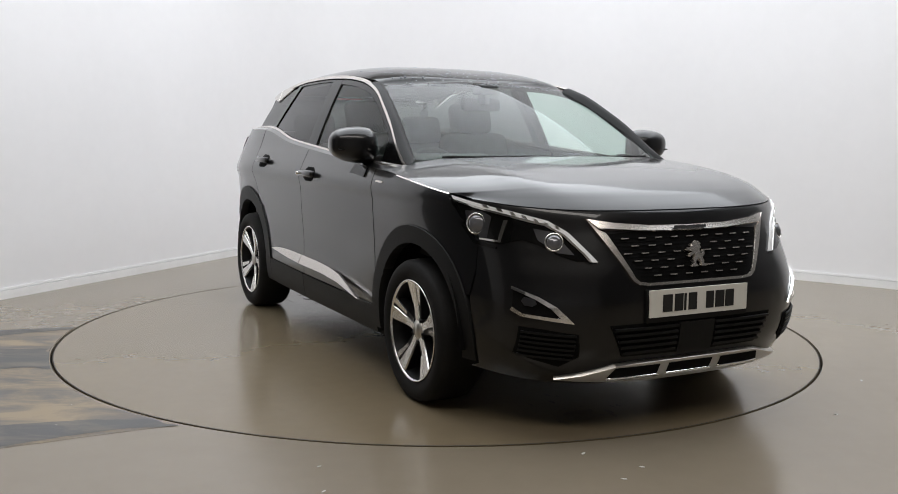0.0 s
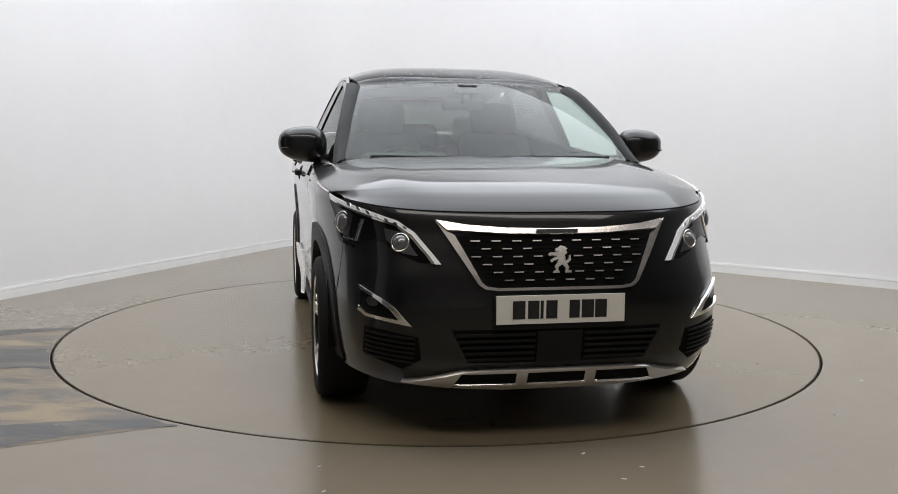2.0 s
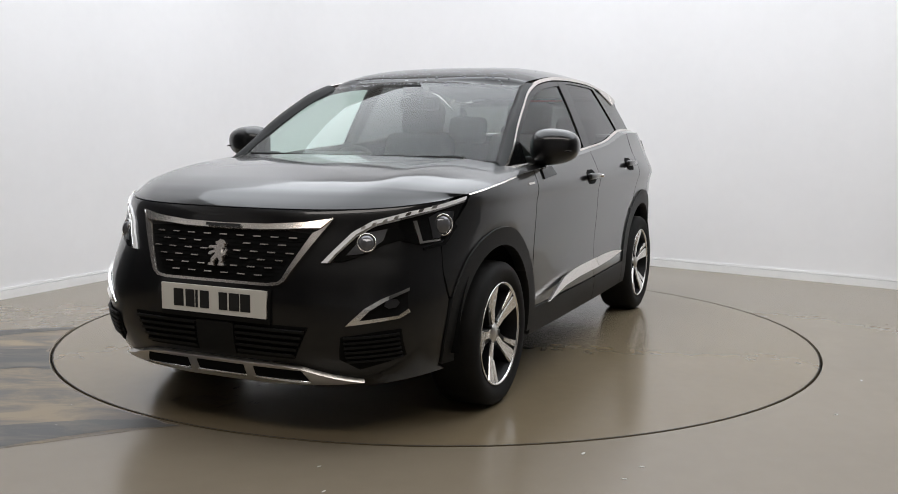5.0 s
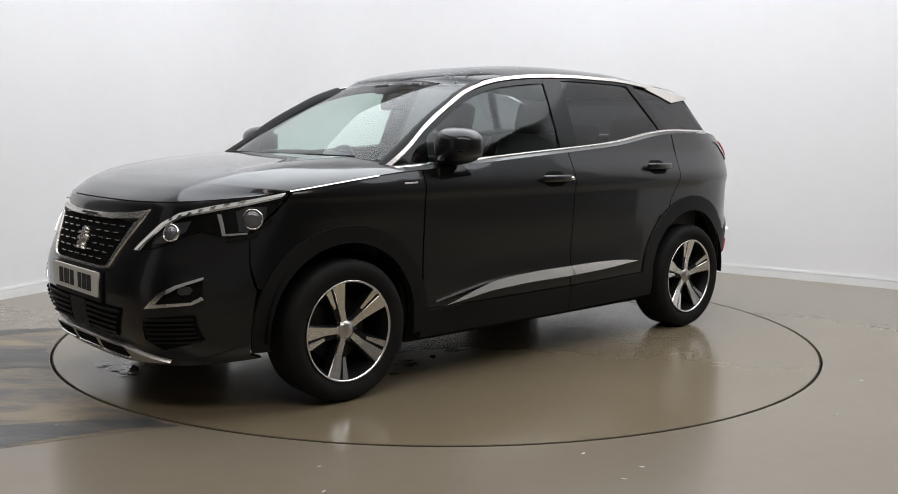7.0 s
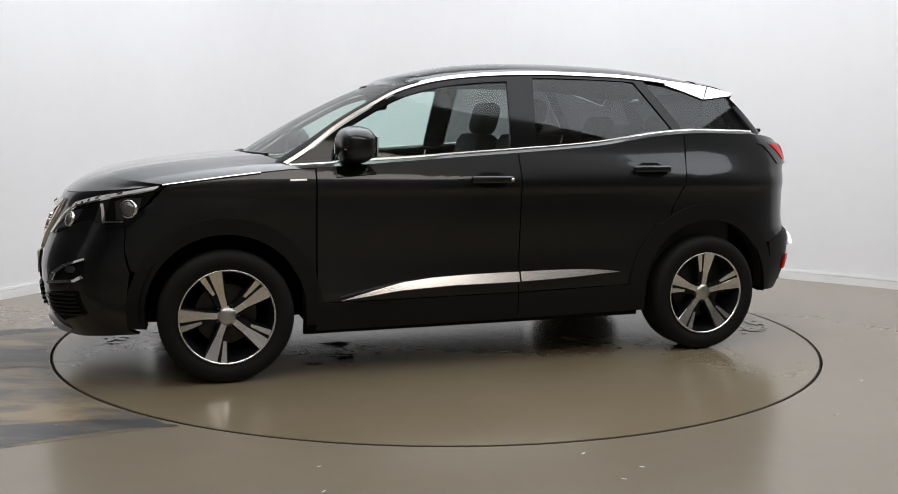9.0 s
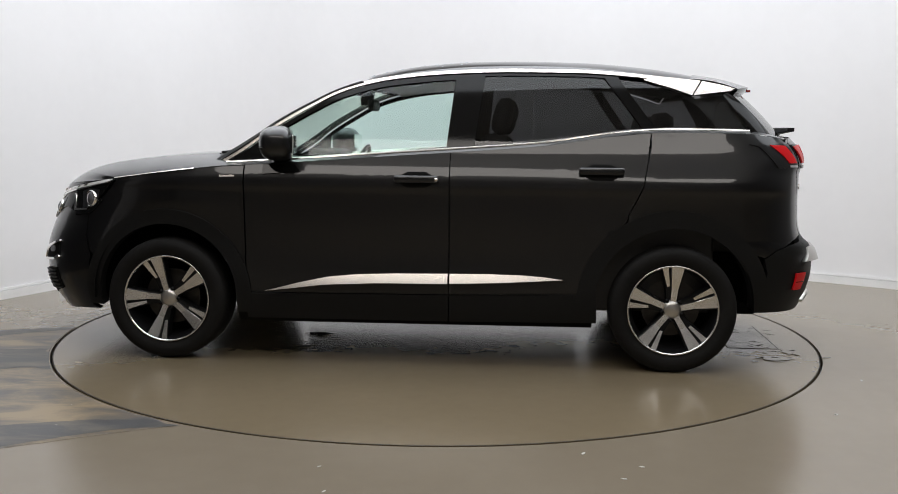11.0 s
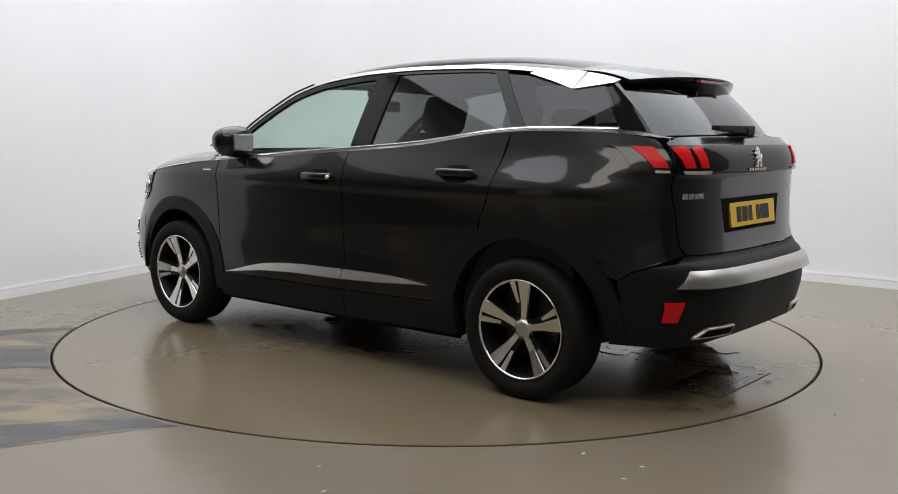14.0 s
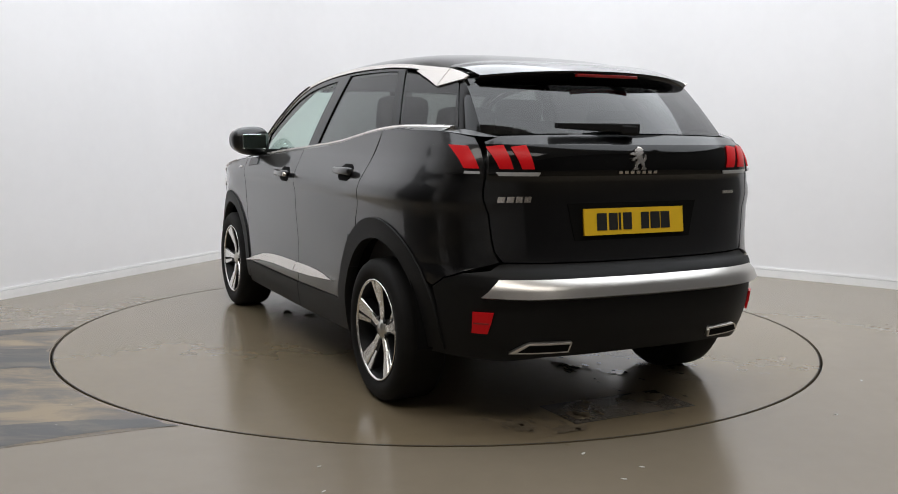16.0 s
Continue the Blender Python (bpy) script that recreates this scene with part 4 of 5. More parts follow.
def rear_details(car, tail, rbump):
    # spoiler over the tailgate glass
    def sp(u, v):
        y = 2 * u - 1
        a = roof(u, 0.90)
        back = Vector((-1.835 + 0.15 * y * y, y * 0.555, 1.489 - 0.026 * abs(y) ** 2.5))
        p = a.lerp(back, v)
        p.z = a.z + (back.z - a.z) * v + 0.012 * math.sin(math.pi * v) + 0.006
        return p
    sheet("spoiler", sp, 28, 10, PAINT, tail, "", 0.0)
    def sb(u, v):
        y = 2 * u - 1
        a = Vector((-1.835 + 0.15 * y * y, y * 0.555, 1.495 - 0.026 * abs(y) ** 2.5))
        b = rear_screen(y, 1.0) + Vector((0, 0, -0.03))
        m = Vector((a.x + 0.01, a.y, a.z - 0.03))
        return a.lerp(m, v).lerp(m.lerp(b, v), v)
    sheet("spoiler_lip", sb, 28, 10, GLOSSBLACK, tail, "gloss black underside of the spoiler", 0.0)
    bm = bmesh.new()
    box(bm, -1.838, -1.815, -0.16, 0.16, 1.468, 1.482, 0.003)
    part("brake_light", bm, REDDARK, tail, "dark red high brake light")
    # tail lamp band
    band = rear_panel("lamp_band", [(-0.674, 1.055), (0.674, 1.055), (0.66, 1.178), (-0.66, 1.178)], GLOSSBLACK, tail, "gloss black band between the tail lamps", 0.004, 0.01)
    for s in (1, -1):
        lamp = panel("tail_lamp", dense([(uyr(0.688, 1.06), 1.06), (uyr(0.688, 1.18), 1.18), (ux(-1.80, 1.183), 1.183), (ux(-1.70, 1.178), 1.178), (ux(-1.755, 1.165), 1.165), (ux(-1.82, 1.10), 1.10), (ux(-1.85, 1.06), 1.06)], 0.02), on(0.006), PAINT, car, "dark tail lamp with three red claws", (0.1, 0.02), 0.02, s, UCUTS)
        panel("lamp_claw", dense([(ux(-1.915, 1.082), 1.082), (uyr(0.700, 1.082), 1.082), (uyr(0.714, 1.168), 1.168), (ux(-1.81, 1.172), 1.172)], 0.02), on(0.011), REDGLOW, lamp, "red lamp claw", (0.1, 0.02), 0.006, s, UCUTS)
        for y0, w in ((0.606, 0.060), (0.522, 0.060)):
            rear_panel("lamp_claw", [(y0 - 0.022, 1.082), (y0 + w - 0.032, 1.082), (y0 + w, 1.165), (y0, 1.172)], REDGLOW, lamp, "red lamp claw", 0.011, 0.006, s)
        rear_panel("reversing_lamp", [(0.482, 1.058), (0.638, 1.058), (0.648, 1.070), (0.474, 1.070)], CLEARLAMP, lamp, "pale reversing lamp", 0.011, 0.006, s)
        rear_panel("indicator_lens", [(0.700, 1.062), (0.745, 1.062), (0.742, 1.071), (0.700, 1.071)], CLEARLAMP, lamp, "pale indicator lens", 0.011, 0.006, s)
        rear_panel("reflector", [(0.682, 0.425), (0.726, 0.425), (0.732, 0.512), (0.672, 0.512)], REDGLOW, rbump, "red reflector on the bumper with a faint added glow", 0.012, 0.01, s)
        rear_panel("reflector_bar", [(0.682, 0.465), (0.726, 0.465), (0.726, 0.470), (0.682, 0.470)], REDDARK, rbump, "", 0.0135, 0.002, s)
        ex = rear_panel("exhaust_trim", [(0.365, 0.345), (0.60, 0.345), (0.555, 0.380), (0.53, 0.390), (0.36, 0.388)], SATIN, rbump, "chrome exhaust surround", 0.016, 0.02, s)
        rear_panel("exhaust_opening", [(0.372, 0.352), (0.572, 0.352), (0.535, 0.382), (0.369, 0.381)], MATT, ex, "dark opening", 0.0175, 0.002, s)
    panel("bumper_band", [(uyr(y, z), z) for y, z in dense([(-0.708, 0.578), (-0.655, 0.643), (-0.5, 0.640), (0, 0.636), (0.5, 0.640), (0.655, 0.643), (0.708, 0.578), (0.55, 0.572), (0, 0.568), (-0.55, 0.572)])], wedge(0.008, 0.646, 0.35), SATIN, rbump, "brushed aluminium band across the bumper", (0.1, 0.02), 0.03, 1, UCUTS)
    rear_panel("lower_valance", [(-0.60, 0.305), (0.60, 0.305), (0.70, 0.345), (0.3, 0.40), (-0.3, 0.40), (-0.70, 0.345)], PLASTIC, rbump, "black plastic lower valance", -0.02, 0.03)
    # plate recess, plate, badge
    rec = rear_panel("plate_recess", [(-0.30, 0.785), (0.30, 0.785), (0.335, 0.94), (-0.335, 0.94)], MATT, tail, "dark plate recess", 0.003, 0.004)
    def flat(x):
        def f(y, z):
            return Vector((x + (z - 0.86) * 0.12, y, z)), Vector((-1, 0, 0.12)).normalized()
        return f
    plate = panel("number_plate", [(-0.26, 0.806), (0.26, 0.806), (0.26, 0.917), (-0.26, 0.917)], flat(-2.058), PLATEY, tail, "yellow rear number plate with dark bars", (0.2, 0.2), 0.012)
    for y0, w in zip((0.196, 0.135, 0.085, 0.062, -0.032, -0.082, -0.137), (0.05, 0.045, 0.012, 0.045, 0.042, 0.05, 0.048)):
        panel("plate_bar", [(y0, 0.826), (y0 - w, 0.826), (y0 - w, 0.897), (y0, 0.897)], flat(-2.0596), INK, plate, "", (0.2, 0.2), 0.001)
    rear_panel("badge", [(-y * 0.040, 1.122 + z * 0.044) for y, z in BEAST], CHROME, tail, "plain bright metal badge", 0.014, 0.01)
    for k in range(7):
        rear_panel("badge_bar", [(-0.10 + k * 0.03, 1.063), (-0.082 + k * 0.03, 1.063), (-0.082 + k * 0.03, 1.073), (-0.10 + k * 0.03, 1.073)], CHROME, tail, "", 0.009, 0.005)
    for k in range(4):
        rear_panel("badge_bar", [(0.64 - k * 0.036, 0.948), (0.612 - k * 0.036, 0.948), (0.608 - k * 0.036, 0.972), (0.636 - k * 0.036, 0.972)], CHROME, tail, "", 0.005, 0.005)
    rear_panel("badge_bar", [(-0.50, 0.965), (-0.57, 0.965), (-0.57, 0.978), (-0.50, 0.978)], CHROME, tail, "", 0.005, 0.005)
    # wiper
    bm = bmesh.new()
    box(bm, -0.02, 0.02, -0.04, 0.05, -0.018, 0.026, 0.010)
    n0 = len(bm.verts)
    box(bm, -0.016, 0.022, -0.05, 0.36, -0.010, 0.034, 0.006)
    for v in list(bm.verts)[n0:]:
        if v.co.y > 0.2 and v.co.z > 0:
            v.co.z *= 0.35
    w = part("rear_wiper", bm, PLASTIC, tail, "black rear wiper")
    w.matrix_basis = pose(-2.02, 0.02, 1.238, 3, 0, 0) 


def side_details(car):
    for s in (1, -1):
        # bright strip between bonnet and wing
        pts = []
        for x in np.linspace(1.62, 1.17, 14):
            z = HOODLINE(x) - 0.004
            p, n = on(0.007)(ux(x, z), z)
            pts.append((Vector((p.x, p.y * s, p.z)), Vector((0, 0, 1)), Vector((n.x, n.y * s, n.z))))
        sweep("wing_strip", pts, [(-0.0035, -0.012), (-0.0035, 0.006), (0.0035, 0.001), (0.0035, -0.012)], CHROME, car, "bright strip along the bonnet edge")
        side_panel("wing_badge", [(0.95, 0.985), (1.03, 0.983), (1.03, 0.992), (0.95, 0.994)], CHROME, car, "small bright badge", 0.004, 0.005, s)
        # door handles
        for x0, z in ((-0.01, 0.980), (-0.955, 1.027)):
            side_panel("handle_recess", [(x0 - 0.045, z - 0.038), (x0 + 0.045, z - 0.038), (x0 + 0.078, z - 0.024), (x0 + 0.09, z), (x0 + 0.078, z + 0.026), (x0 + 0.045, z + 0.042), (x0 - 0.045, z + 0.042), (x0 - 0.078, z + 0.026), (x0 - 0.09, z), (x0 - 0.078, z - 0.024)], MATT, car, "", 0.002, 0.003, s)
            p, n = on(0.02)(ux(x0, z), z)
            bm = bmesh.new()
            box(bm, -0.115, 0.115, -0.014, 0.014, -0.017, 0.020, 0.012)
            for v in bm.verts:
                v.co.y -= 0.55 * v.co.x ** 2
            h = part("door_handle", bm, PAINT, car, "black door handle", True)
            h.matrix_basis = Matrix.Translation((p.x, (p.y + 0.006) * s, p.z)) @ Matrix.Diagonal((1, s, 1, 1))
            if x0 > -0.5:
                bm = bmesh.new()
                bmesh.ops.create_cone(bm, cap_ends=True, segments=16, radius1=0.010, radius2=0.009, depth=0.03, matrix=Matrix.Translation((p.x - 0.105, (p.y + 0.008) * s, p.z)) @ Matrix.Rotation(math.pi / 2, 4, "X"))
                part("lock", bm, CHROME, car, "bright lock cylinder", True)
        # mirror
        mirror = new("door_mirror")
        mirror.parent = car
        bm = bmesh.new()
        bmesh.ops.create_uvsphere(bm, u_segments=32, v_segments=20, radius=1.0)
        for v in bm.verts:
            c = v.co
            c.x, c.y, c.z = [math.copysign(abs(k) ** 0.76, k) for k in c]
            c.x = 0.105 * c.x if c.x > 0 else 0.075 * c.x
            t = (c.y + 1) / 2
            c.z = c.z * (0.104 - 0.026 * t) + 0.010 * t
            c.y = 0.125 * c.y
        shell = part("mirror_shell", bm, PAINT, mirror, "gloss black mirror shell", True)
        bm = bmesh.new()
        box(bm, -0.0785, -0.070, -0.080, 0.078, -0.045, 0.050, 0.003)
        part("mirror_glass", bm, MIRROR, mirror, "mirror glass")
        bm = bmesh.new()
        box(bm, -0.035, 0.05, -0.21, -0.08, -0.085, -0.045, 0.012)
        part("mirror_arm", bm, PLASTIC, mirror, "black mirror arm", True)
        bm = bmesh.new()
        box(bm, 0.02, 0.096, 0.0, 0.098, -0.020, -0.012, 0.003)
        part("mirror_repeater", bm, GLOSSBLACK, mirror, "dark repeater strip")
        mirror.matrix_basis = Matrix.Translation((0.70, 0.925 * s, 1.155)) @ Matrix.Diagonal((1, s, 1, 1)) @ pose(0, 0, 0, 0, 0, 8)
        side_panel("mirror_foot", [(0.60, 1.015), (0.80, 1.0), (0.80, 1.05), (0.64, 1.06)], GLOSSBLACK, car, "black mirror foot on the door", 0.008, 0.02, s)
    bm = bmesh.new()
    for y0, y1, x0, x1 in ((-0.62, 0.02, 1.10, 1.19), (0.0, 0.60, 1.18, 1.10)):
        n = 12
        for k in range(n):
            ya, yb = y0 + (y1 - y0) * k / n, y0 + (y1 - y0) * (k + 1) / n
            xa, xb = x0 + (x1 - x0) * k / n, x0 + (x1 - x0) * (k + 1) / n
            box(bm, min(xa, xb) - 0.008, max(xa, xb) + 0.008, ya, yb + 0.002, 1.098, 1.112)
    part("windscreen_wiper", bm, PLASTIC, car, "black wipers parked at the cowl")
    def cowl(u, v):
        y = 2 * u - 1
        a = hood(u, 0.985) + Vector((0, 0, -0.012))
        b = screen(y, 0.0) + Vector((-0.03, 0, -0.004))
        return a.lerp(b, v)
    sheet("cowl", cowl, 24, 4, PLASTIC, car, "black cowl panel below the windscreen", 0.0)
    # floor pan that closes the underside
    bm = bmesh.new()
    box(bm, -1.85, 2.0, -0.55, 0.55, 0.25, 0.33, 0.03)
    box(bm, -0.92, 0.92, -0.84, 0.84, 0.215, 0.30, 0.03)
    part("floor_pan", bm, MATT, car, "dark underside")
    bm = bmesh.new()
    box(bm, 0.95, 1.95, -0.45, 0.45, 0.28, 0.85, 0.05)
    part("engine_block", bm, MATT, car, "dark engine bay")


def seat_mesh(x, y, back_h=0.62):
    out = []
    bm = bmesh.new()
    box(bm, x - 0.25, x + 0.27, y - 0.26, y + 0.26, 0.48, 0.64, 0.05)
    out.append(("seat_cushion", bm))
    bm = bmesh.new()
    box(bm, -0.085, 0.085, -0.26, 0.26, 0.0, back_h, 0.06)
    for v in bm.verts:
        t = v.co.z / back_h
        v.co.y *= 1 - 0.22 * max(0, t - 0.5)
    bmesh.ops.transform(bm, matrix=Matrix.Translation((x - 0.26, y, 0.60)) @ Matrix.Rotation(radians(-16), 4, "Y"), verts=bm.verts)
    out.append(("seat_back", bm))
    bm = bmesh.new()
    box(bm, -0.055, 0.06, -0.15, 0.15, back_h + 0.0, back_h + 0.21, 0.05)
    box(bm, -0.01, 0.01, -0.06, -0.045, back_h - 0.05, back_h + 0.06)
    box(bm, -0.01, 0.01, 0.045, 0.06, back_h - 0.05, back_h + 0.06)
    bmesh.ops.transform(bm, matrix=Matrix.Translation((x - 0.26, y, 0.60)) @ Matrix.Rotation(radians(-16), 4, "Y"), verts=bm.verts)
    out.append(("head_rest", bm))
    return out


def cabin(car):
    for x, y, h in ((0.02, 0.37, 0.64), (0.02, -0.37, 0.64), (-0.85, 0.42, 0.56), (-0.85, -0.42, 0.56), (-0.85, 0.0, 0.50)):
        st = new("car_seat")
        st.parent = car
        for nm, bm in seat_mesh(x, y, h):
            part(nm, bm, SEATCLOTH, st, "dark cloth", True)
    bm = bmesh.new()
    box(bm, 0.55, 1.10, -0.72, 0.72, 0.62, 1.06, 0.06)
    for v in bm.verts:
        if v.co.x < 0.7 and v.co.z > 0.9:
            v.co.z -= 0.03
    part("dashboard", bm, DASH, car, "dark dashboard", True)
    bm = bmesh.new()
    box(bm, 0.60, 0.82, -0.62, -0.16, 1.02, 1.115, 0.04)
    part("instrument_hood", bm, DASH, car, "dark instrument hood", True)
    bm = lathe([(0.155, 0.0), (0.168, 0.013), (0.181, 0.0), (0.168, -0.013), (0.155, 0.0)], 32)
    box(bm, -0.16, 0.16, -0.01, 0.01, -0.03, 0.03, 0.008)
    sw = part("steering_wheel", bm, DASH, car, "dark steering wheel", True)
    sw.matrix_basis = pose(0.52, -0.37, 0.98, 0, 0, 90) @ pose(0, 0, 0, -22, 0, 0)
    bm = bmesh.new()
    box(bm, -0.02, 0.02, -0.125, 0.125, -0.035, 0.035, 0.018)
    box(bm, 0.0, 0.08, -0.02, 0.02, 0.0, 0.07, 0.008)
    rv = part("rear_view_mirror", bm, PLASTIC, car, "dark rear view mirror", True)
    rv.matrix_basis = pose(0.36, 0.0, 1.385)
    bm = bmesh.new()
    box(bm, 0.36, 0.47, -0.06, 0.06, 1.44, 1.49, 0.012)
    part("sensor_box", bm, PLASTIC, car, "dark sensor box behind the windscreen", True)
    def lining(u, v):
        p = roof(u, 0.03 + 0.9 * v)
        return Vector((p.x, p.y * 0.95, p.z - 0.05))
    sheet("headlining", lining, 16, 16, LINING, car, "pale grey roof lining", 0.0, flip=True)
    bm = bmesh.new()
    for s in (1, -1):
        box(bm, -1.55, 0.95, 0.76 * s - 0.03, 0.76 * s + 0.03, 0.30, 1.03, 0.02)
    part("door_lining", bm, DASH, car, "dark inner door linings", True)
    bm = bmesh.new()
    box(bm, -1.86, -1.20, -0.60, 0.60, 0.60, 1.12, 0.03)
    part("luggage_cover", bm, DASH, car, "dark luggage cover", True)


def wheel_parts(wheel, base):
    tyre = lathe([(0.232, -0.10), (0.258, -0.115), (0.288, -0.118), (0.313, -0.108), (0.3245, -0.09), (0.327, -0.05), (0.327, 0.05), (0.3245, 0.088), (0.313, 0.106), (0.288, 0.116), (0.258, 0.113), (0.236, 0.10), (0.228, 0.092)], 72)
    part("tyre", tyre, RUBBER, wheel, "", True)
    rim = lathe([(0.228, 0.09), (0.2335, 0.100), (0.2345, 0.106), (0.231, 0.108), (0.2265, 0.106), (0.2235, 0.100)], 72)
    part("rim", rim, ALLOY, wheel, "machined alloy rim", True)
    bm = lathe([(0.2225, 0.101), (0.214, 0.08), (0.203, 0.04), (0.198, -0.05), (0.001, -0.055)], 48)
    part("rim_barrel", bm, RIMDARK, wheel, "dark rim barrel", True)
    bm = lathe([(0.15, -0.02), (0.15, 0.0), (0.06, 0.002), (0.001, 0.002)], 40)
    part("brake_disc", bm, DISCIRON, wheel, "grey brake disc")

    def blade(rows, y0, depth, name, mat, ang, label=""):
        bm = bmesh.new()
        n = len(rows)
        top = [bm.verts.new((r, y0 + dy, o)) for r, o, dy in rows]
        bot = [bm.verts.new((v.co.x, v.co.y - depth, v.co.z * 1.12)) for v in top]
        bm.faces.new(top)
        bm.faces.new(bot[::-1])
        for k in range(n):
            bm.faces.new((top[k], bot[k], bot[(k + 1) % n], top[(k + 1) % n]))
        bmesh.ops.recalc_face_normals(bm, faces=bm.faces)
        bmesh.ops.rotate(bm, cent=(0, 0, 0), matrix=Matrix.Rotation(-ang, 3, "Y"), verts=bm.verts)
        part(name, bm, mat, wheel, label)
    for k in range(5):
        a = base + k * 2 * math.pi / 5
        blade([(0.03, -0.014, 0.0), (0.11, -0.0165, 0.006), (0.222, -0.031, 0.028), (0.226, 0.0, 0.028), (0.222, 0.031, 0.028), (0.11, 0.0165, 0.006), (0.03, 0.014, 0.0)], 0.074, 0.006, "spoke", ALLOY, a, "machined face of the spoke")
        blade([(0.03, -0.030, 0.0), (0.11, -0.046, 0.006), (0.218, -0.082, 0.027), (0.224, 0.0, 0.027), (0.218, 0.038, 0.027), (0.11, 0.024, 0.006), (0.03, 0.022, 0.0)], 0.068, 0.04, "spoke_web", RIMDARK, a, "dark flank of the spoke")
        g = a - 0.285
        blade([(0.122, -0.006, 0.004), (0.224, -0.016, 0.027), (0.225, 0.014, 0.027), (0.124, 0.008, 0.004)], 0.074, 0.006, "spoke_blade", ALLOY, g, "thin machined blade")
        bm = bmesh.new()
        bmesh.ops.create_cone(bm, cap_ends=True, segments=10, radius1=0.010, radius2=0.009, depth=0.03, matrix=Matrix.Rotation(-(a + 0.63), 4, "Y") @ Matrix.Translation((0.054, 0.062, 0)) @ Matrix.Rotation(math.pi / 2, 4, "X"))
        part("wheel_nut", bm, RIMDARK, wheel, "", True)
    bm = lathe([(0.052, 0.05), (0.050, 0.072), (0.034, 0.080), (0.030, 0.083), (0.001, 0.086)], 32)
    part("hub_cap", bm, SATIN, wheel, "satin metal hub cap", True)


def wheels(car):
    for x, s, base in ((1.3375, 1, 76), (-1.3375, 1, 95), (1.3375, -1, 95), (-1.3375, -1, 70)):
        w = new("wheel")
        w.parent = car
        w["label"] = "alloy wheel with five machined twin spokes"
        wheel_parts(w, radians(base))
        w.matrix_basis = Matrix.Translation((x, 0.79 * s, 0.327)) @ Matrix.Diagonal((1, s, 1, 1))


car = build_car()

# wet marks that turn with the deck
rnd = random.Random(11)


def puddle(cx, cy, rx, ry, seed):
    bm = bmesh.new()
    n = 40
    pts = []
    for k in range(n):
        a = 2 * math.pi * k / n
        r = 1 + 0.55 * noise.noise(Vector((math.cos(a) * 1.6 + seed, math.sin(a) * 1.6, seed * 3.1))) + 0.25 * noise.noise(Vector((math.cos(a) * 5 + seed, math.sin(a) * 5, seed)))
        pts.append(bm.verts.new((cx + rx * r * math.cos(a), cy + ry * r * math.sin(a), 0.0040)))
    f = bm.faces.new(pts)
    f.normal_update()
    if f.normal.z < 0:
        f.normal_flip()
    return part("wet_mark", bm, WET, turntable, "thin film of water on the deck")


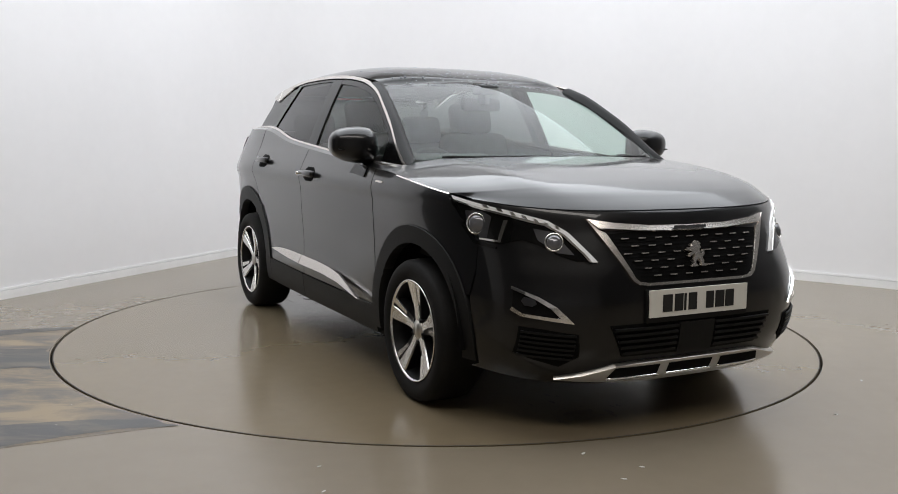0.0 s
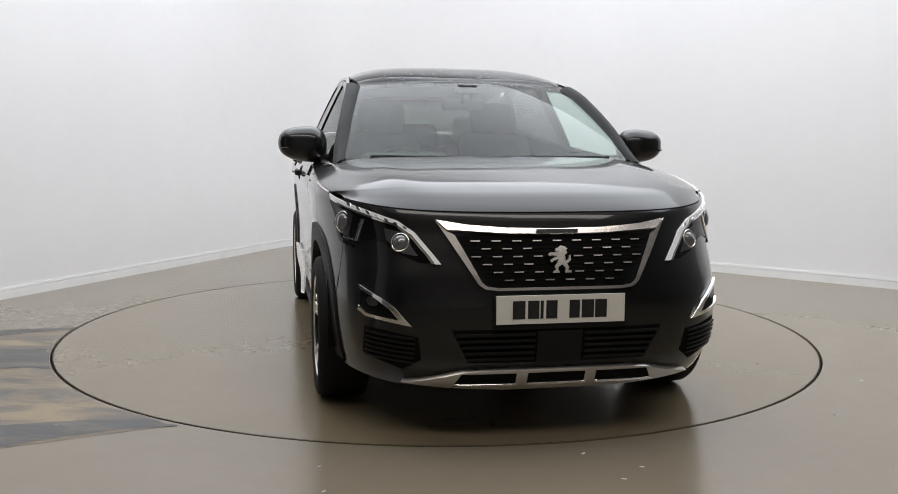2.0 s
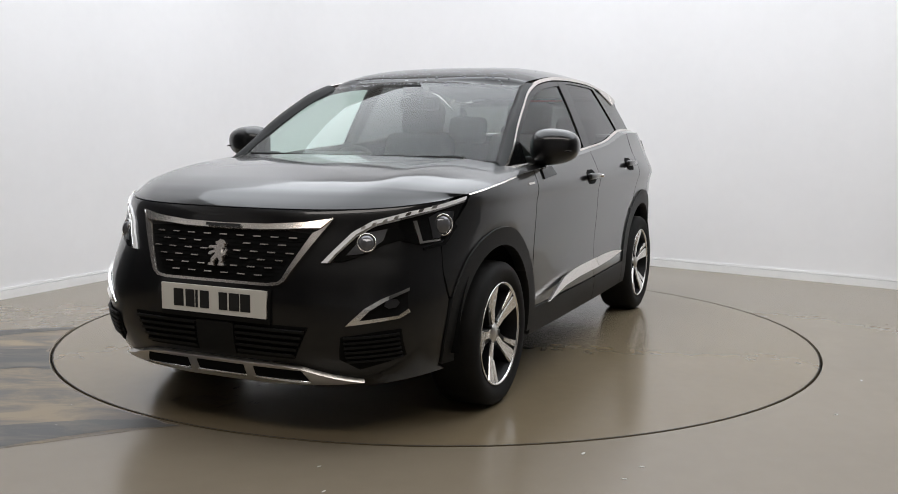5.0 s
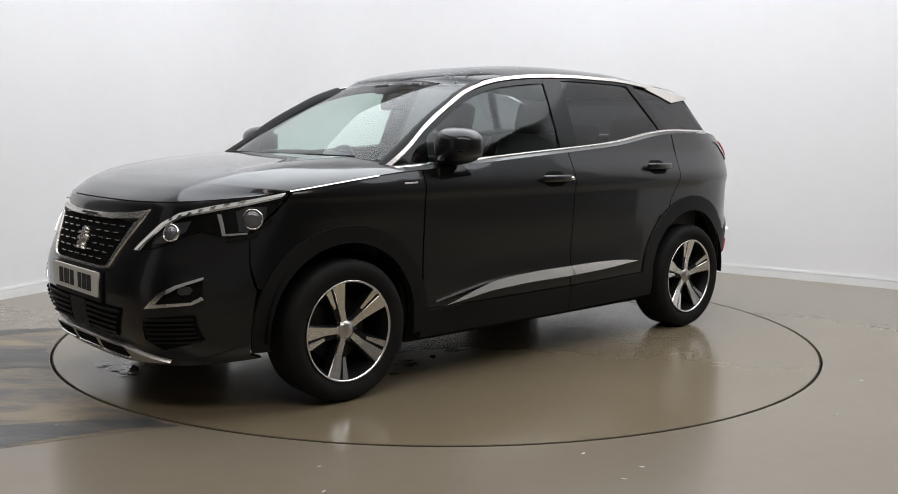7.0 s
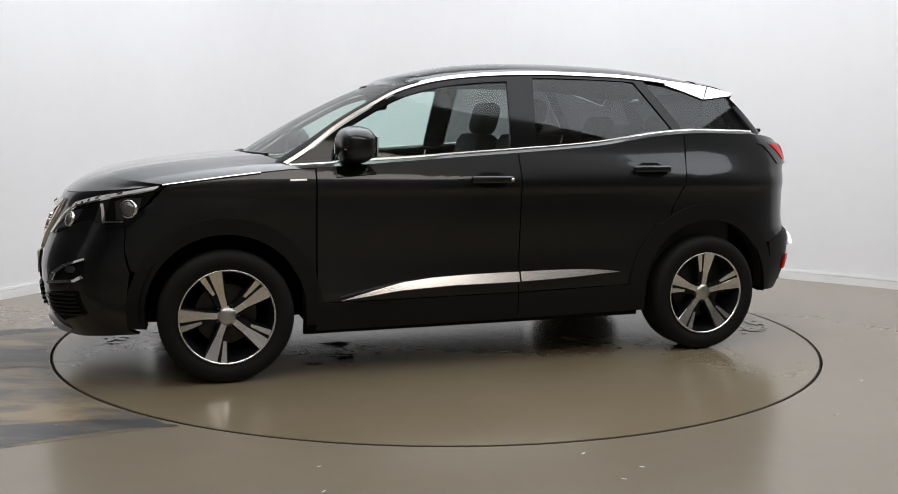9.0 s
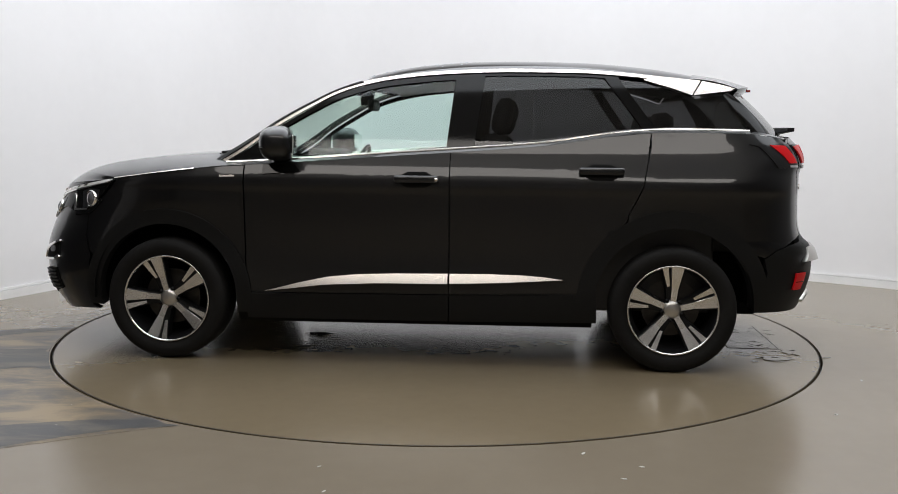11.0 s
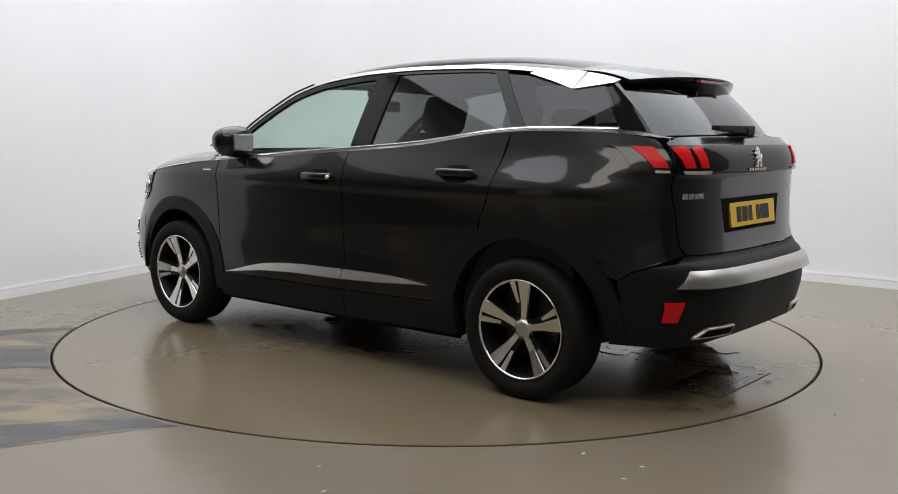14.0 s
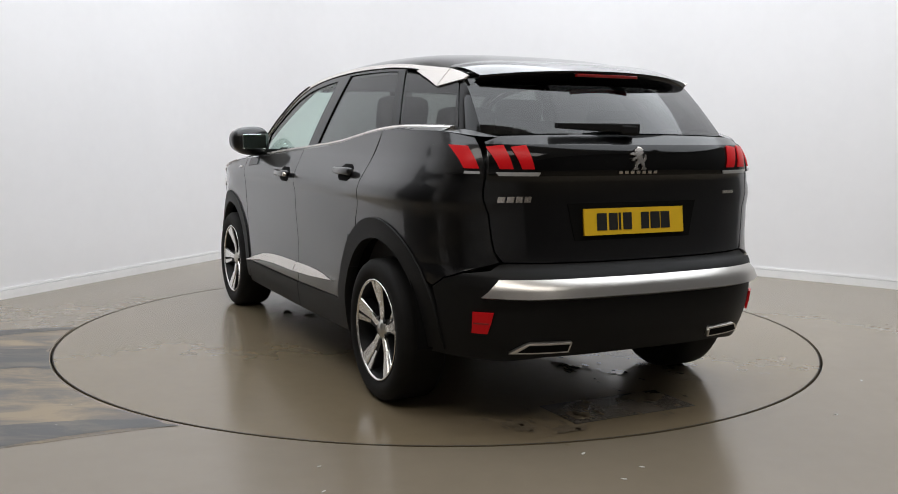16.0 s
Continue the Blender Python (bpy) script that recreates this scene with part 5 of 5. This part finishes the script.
for k, (x, y, a, b) in enumerate([(-1.93, 0.56, 0.10, 0.05), (-2.05, 0.38, 0.05, 0.09), (-1.80, -0.19, 0.07, 0.10), (-1.92, 0.24, 0.06, 0.05), (-1.60, -0.62, 0.10, 0.06), (1.92, -0.27, 0.06, 0.09), (0.73, 0.60, 0.05, 0.03), (0.70, 0.25, 0.08, 0.04), (-1.15, -0.18, 0.10, 0.05), (0.90, 0.70, 0.06, 0.03), (-1.38, -0.37, 0.06, 0.04)]):
    puddle(x, y, a, b, k * 1.7 + 0.4)
for k in range(110):
    a, r = rnd.uniform(0, 6.28), rnd.uniform(0.02, 0.3)
    cx, cy = rnd.choice([(-1.93, 0.5), (-1.85, -0.1), (1.85, -0.25), (0.7, 0.5), (-1.3, -0.3), (-1.95, 0.25)])
    puddle(cx + r * math.cos(a), cy + r * math.sin(a), rnd.uniform(0.006, 0.035), rnd.uniform(0.004, 0.014), k * 0.37 + 3)



def beads():
    bm = bmesh.new()
    r = random.Random(3)
    for k in range(420):
        v = r.random() ** 2 * 0.30
        p = roof(r.uniform(0.06, 0.94), v) if r.random() < 0.8 else screen(r.uniform(-0.9, 0.9), r.uniform(0.965, 1.0))
        s = r.uniform(0.002, 0.006)
        bmesh.ops.create_icosphere(bm, subdivisions=1, radius=1.0, matrix=Matrix.Translation(p) @ Matrix.Diagonal((s * r.uniform(0.8, 2.4), s, s * 0.45, 1)))
    ob = part("water_drops", bm, DROP, car, "rain drops beaded on the roof front, their glint put into a pale colour", True)
    ob["kind"] = "stuff"


beads()
bm = bmesh.new()
r = random.Random(9)
for k in range(26):
    a, d = r.uniform(3.4, 6.1), r.uniform(2.35, 4.2)
    x, y, s = d * math.cos(a), d * math.sin(a), r.uniform(0.003, 0.009)
    bmesh.ops.create_icosphere(bm, subdivisions=1, radius=1.0, matrix=Matrix.Translation((x, y, 0.001)) @ Matrix.Rotation(r.uniform(0, 3), 4, "Z") @ Matrix.Diagonal((s * 2, s * 0.8, s * 0.3, 1)))
tagged(part("floor_chips", bm, CHIP), "small pale specks of dirt scattered on the floor", "floor dirt", kind="stuff")

TURN = [(0.0, -63.1), (0.5, -64.8), (1.0, -68.3), (1.5, -73.3), (2.0, -79.35), (2.5, -85.3), (3.5, -97.25), (5.0, -115.15), (6.25, -129.9), (7.5, -144.6), (9.0, -162.25), (10.25, -176.8), (11.5, -191.3), (12.5, -202.9), (14.0, -220.4), (15.0, -232.15), (16.0, -243.95)]
OFFX, OFFY = 0.0375, 0.0612


def motions():
    walk(turntable, [(t, pose(0, 0, 0, 0, 0, a)) for t, a in TURN])
    walk(car, [(t, pose(0, 0, 0, 0, 0, a) @ pose(OFFX, OFFY, 0)) for t, a in TURN])


motions()
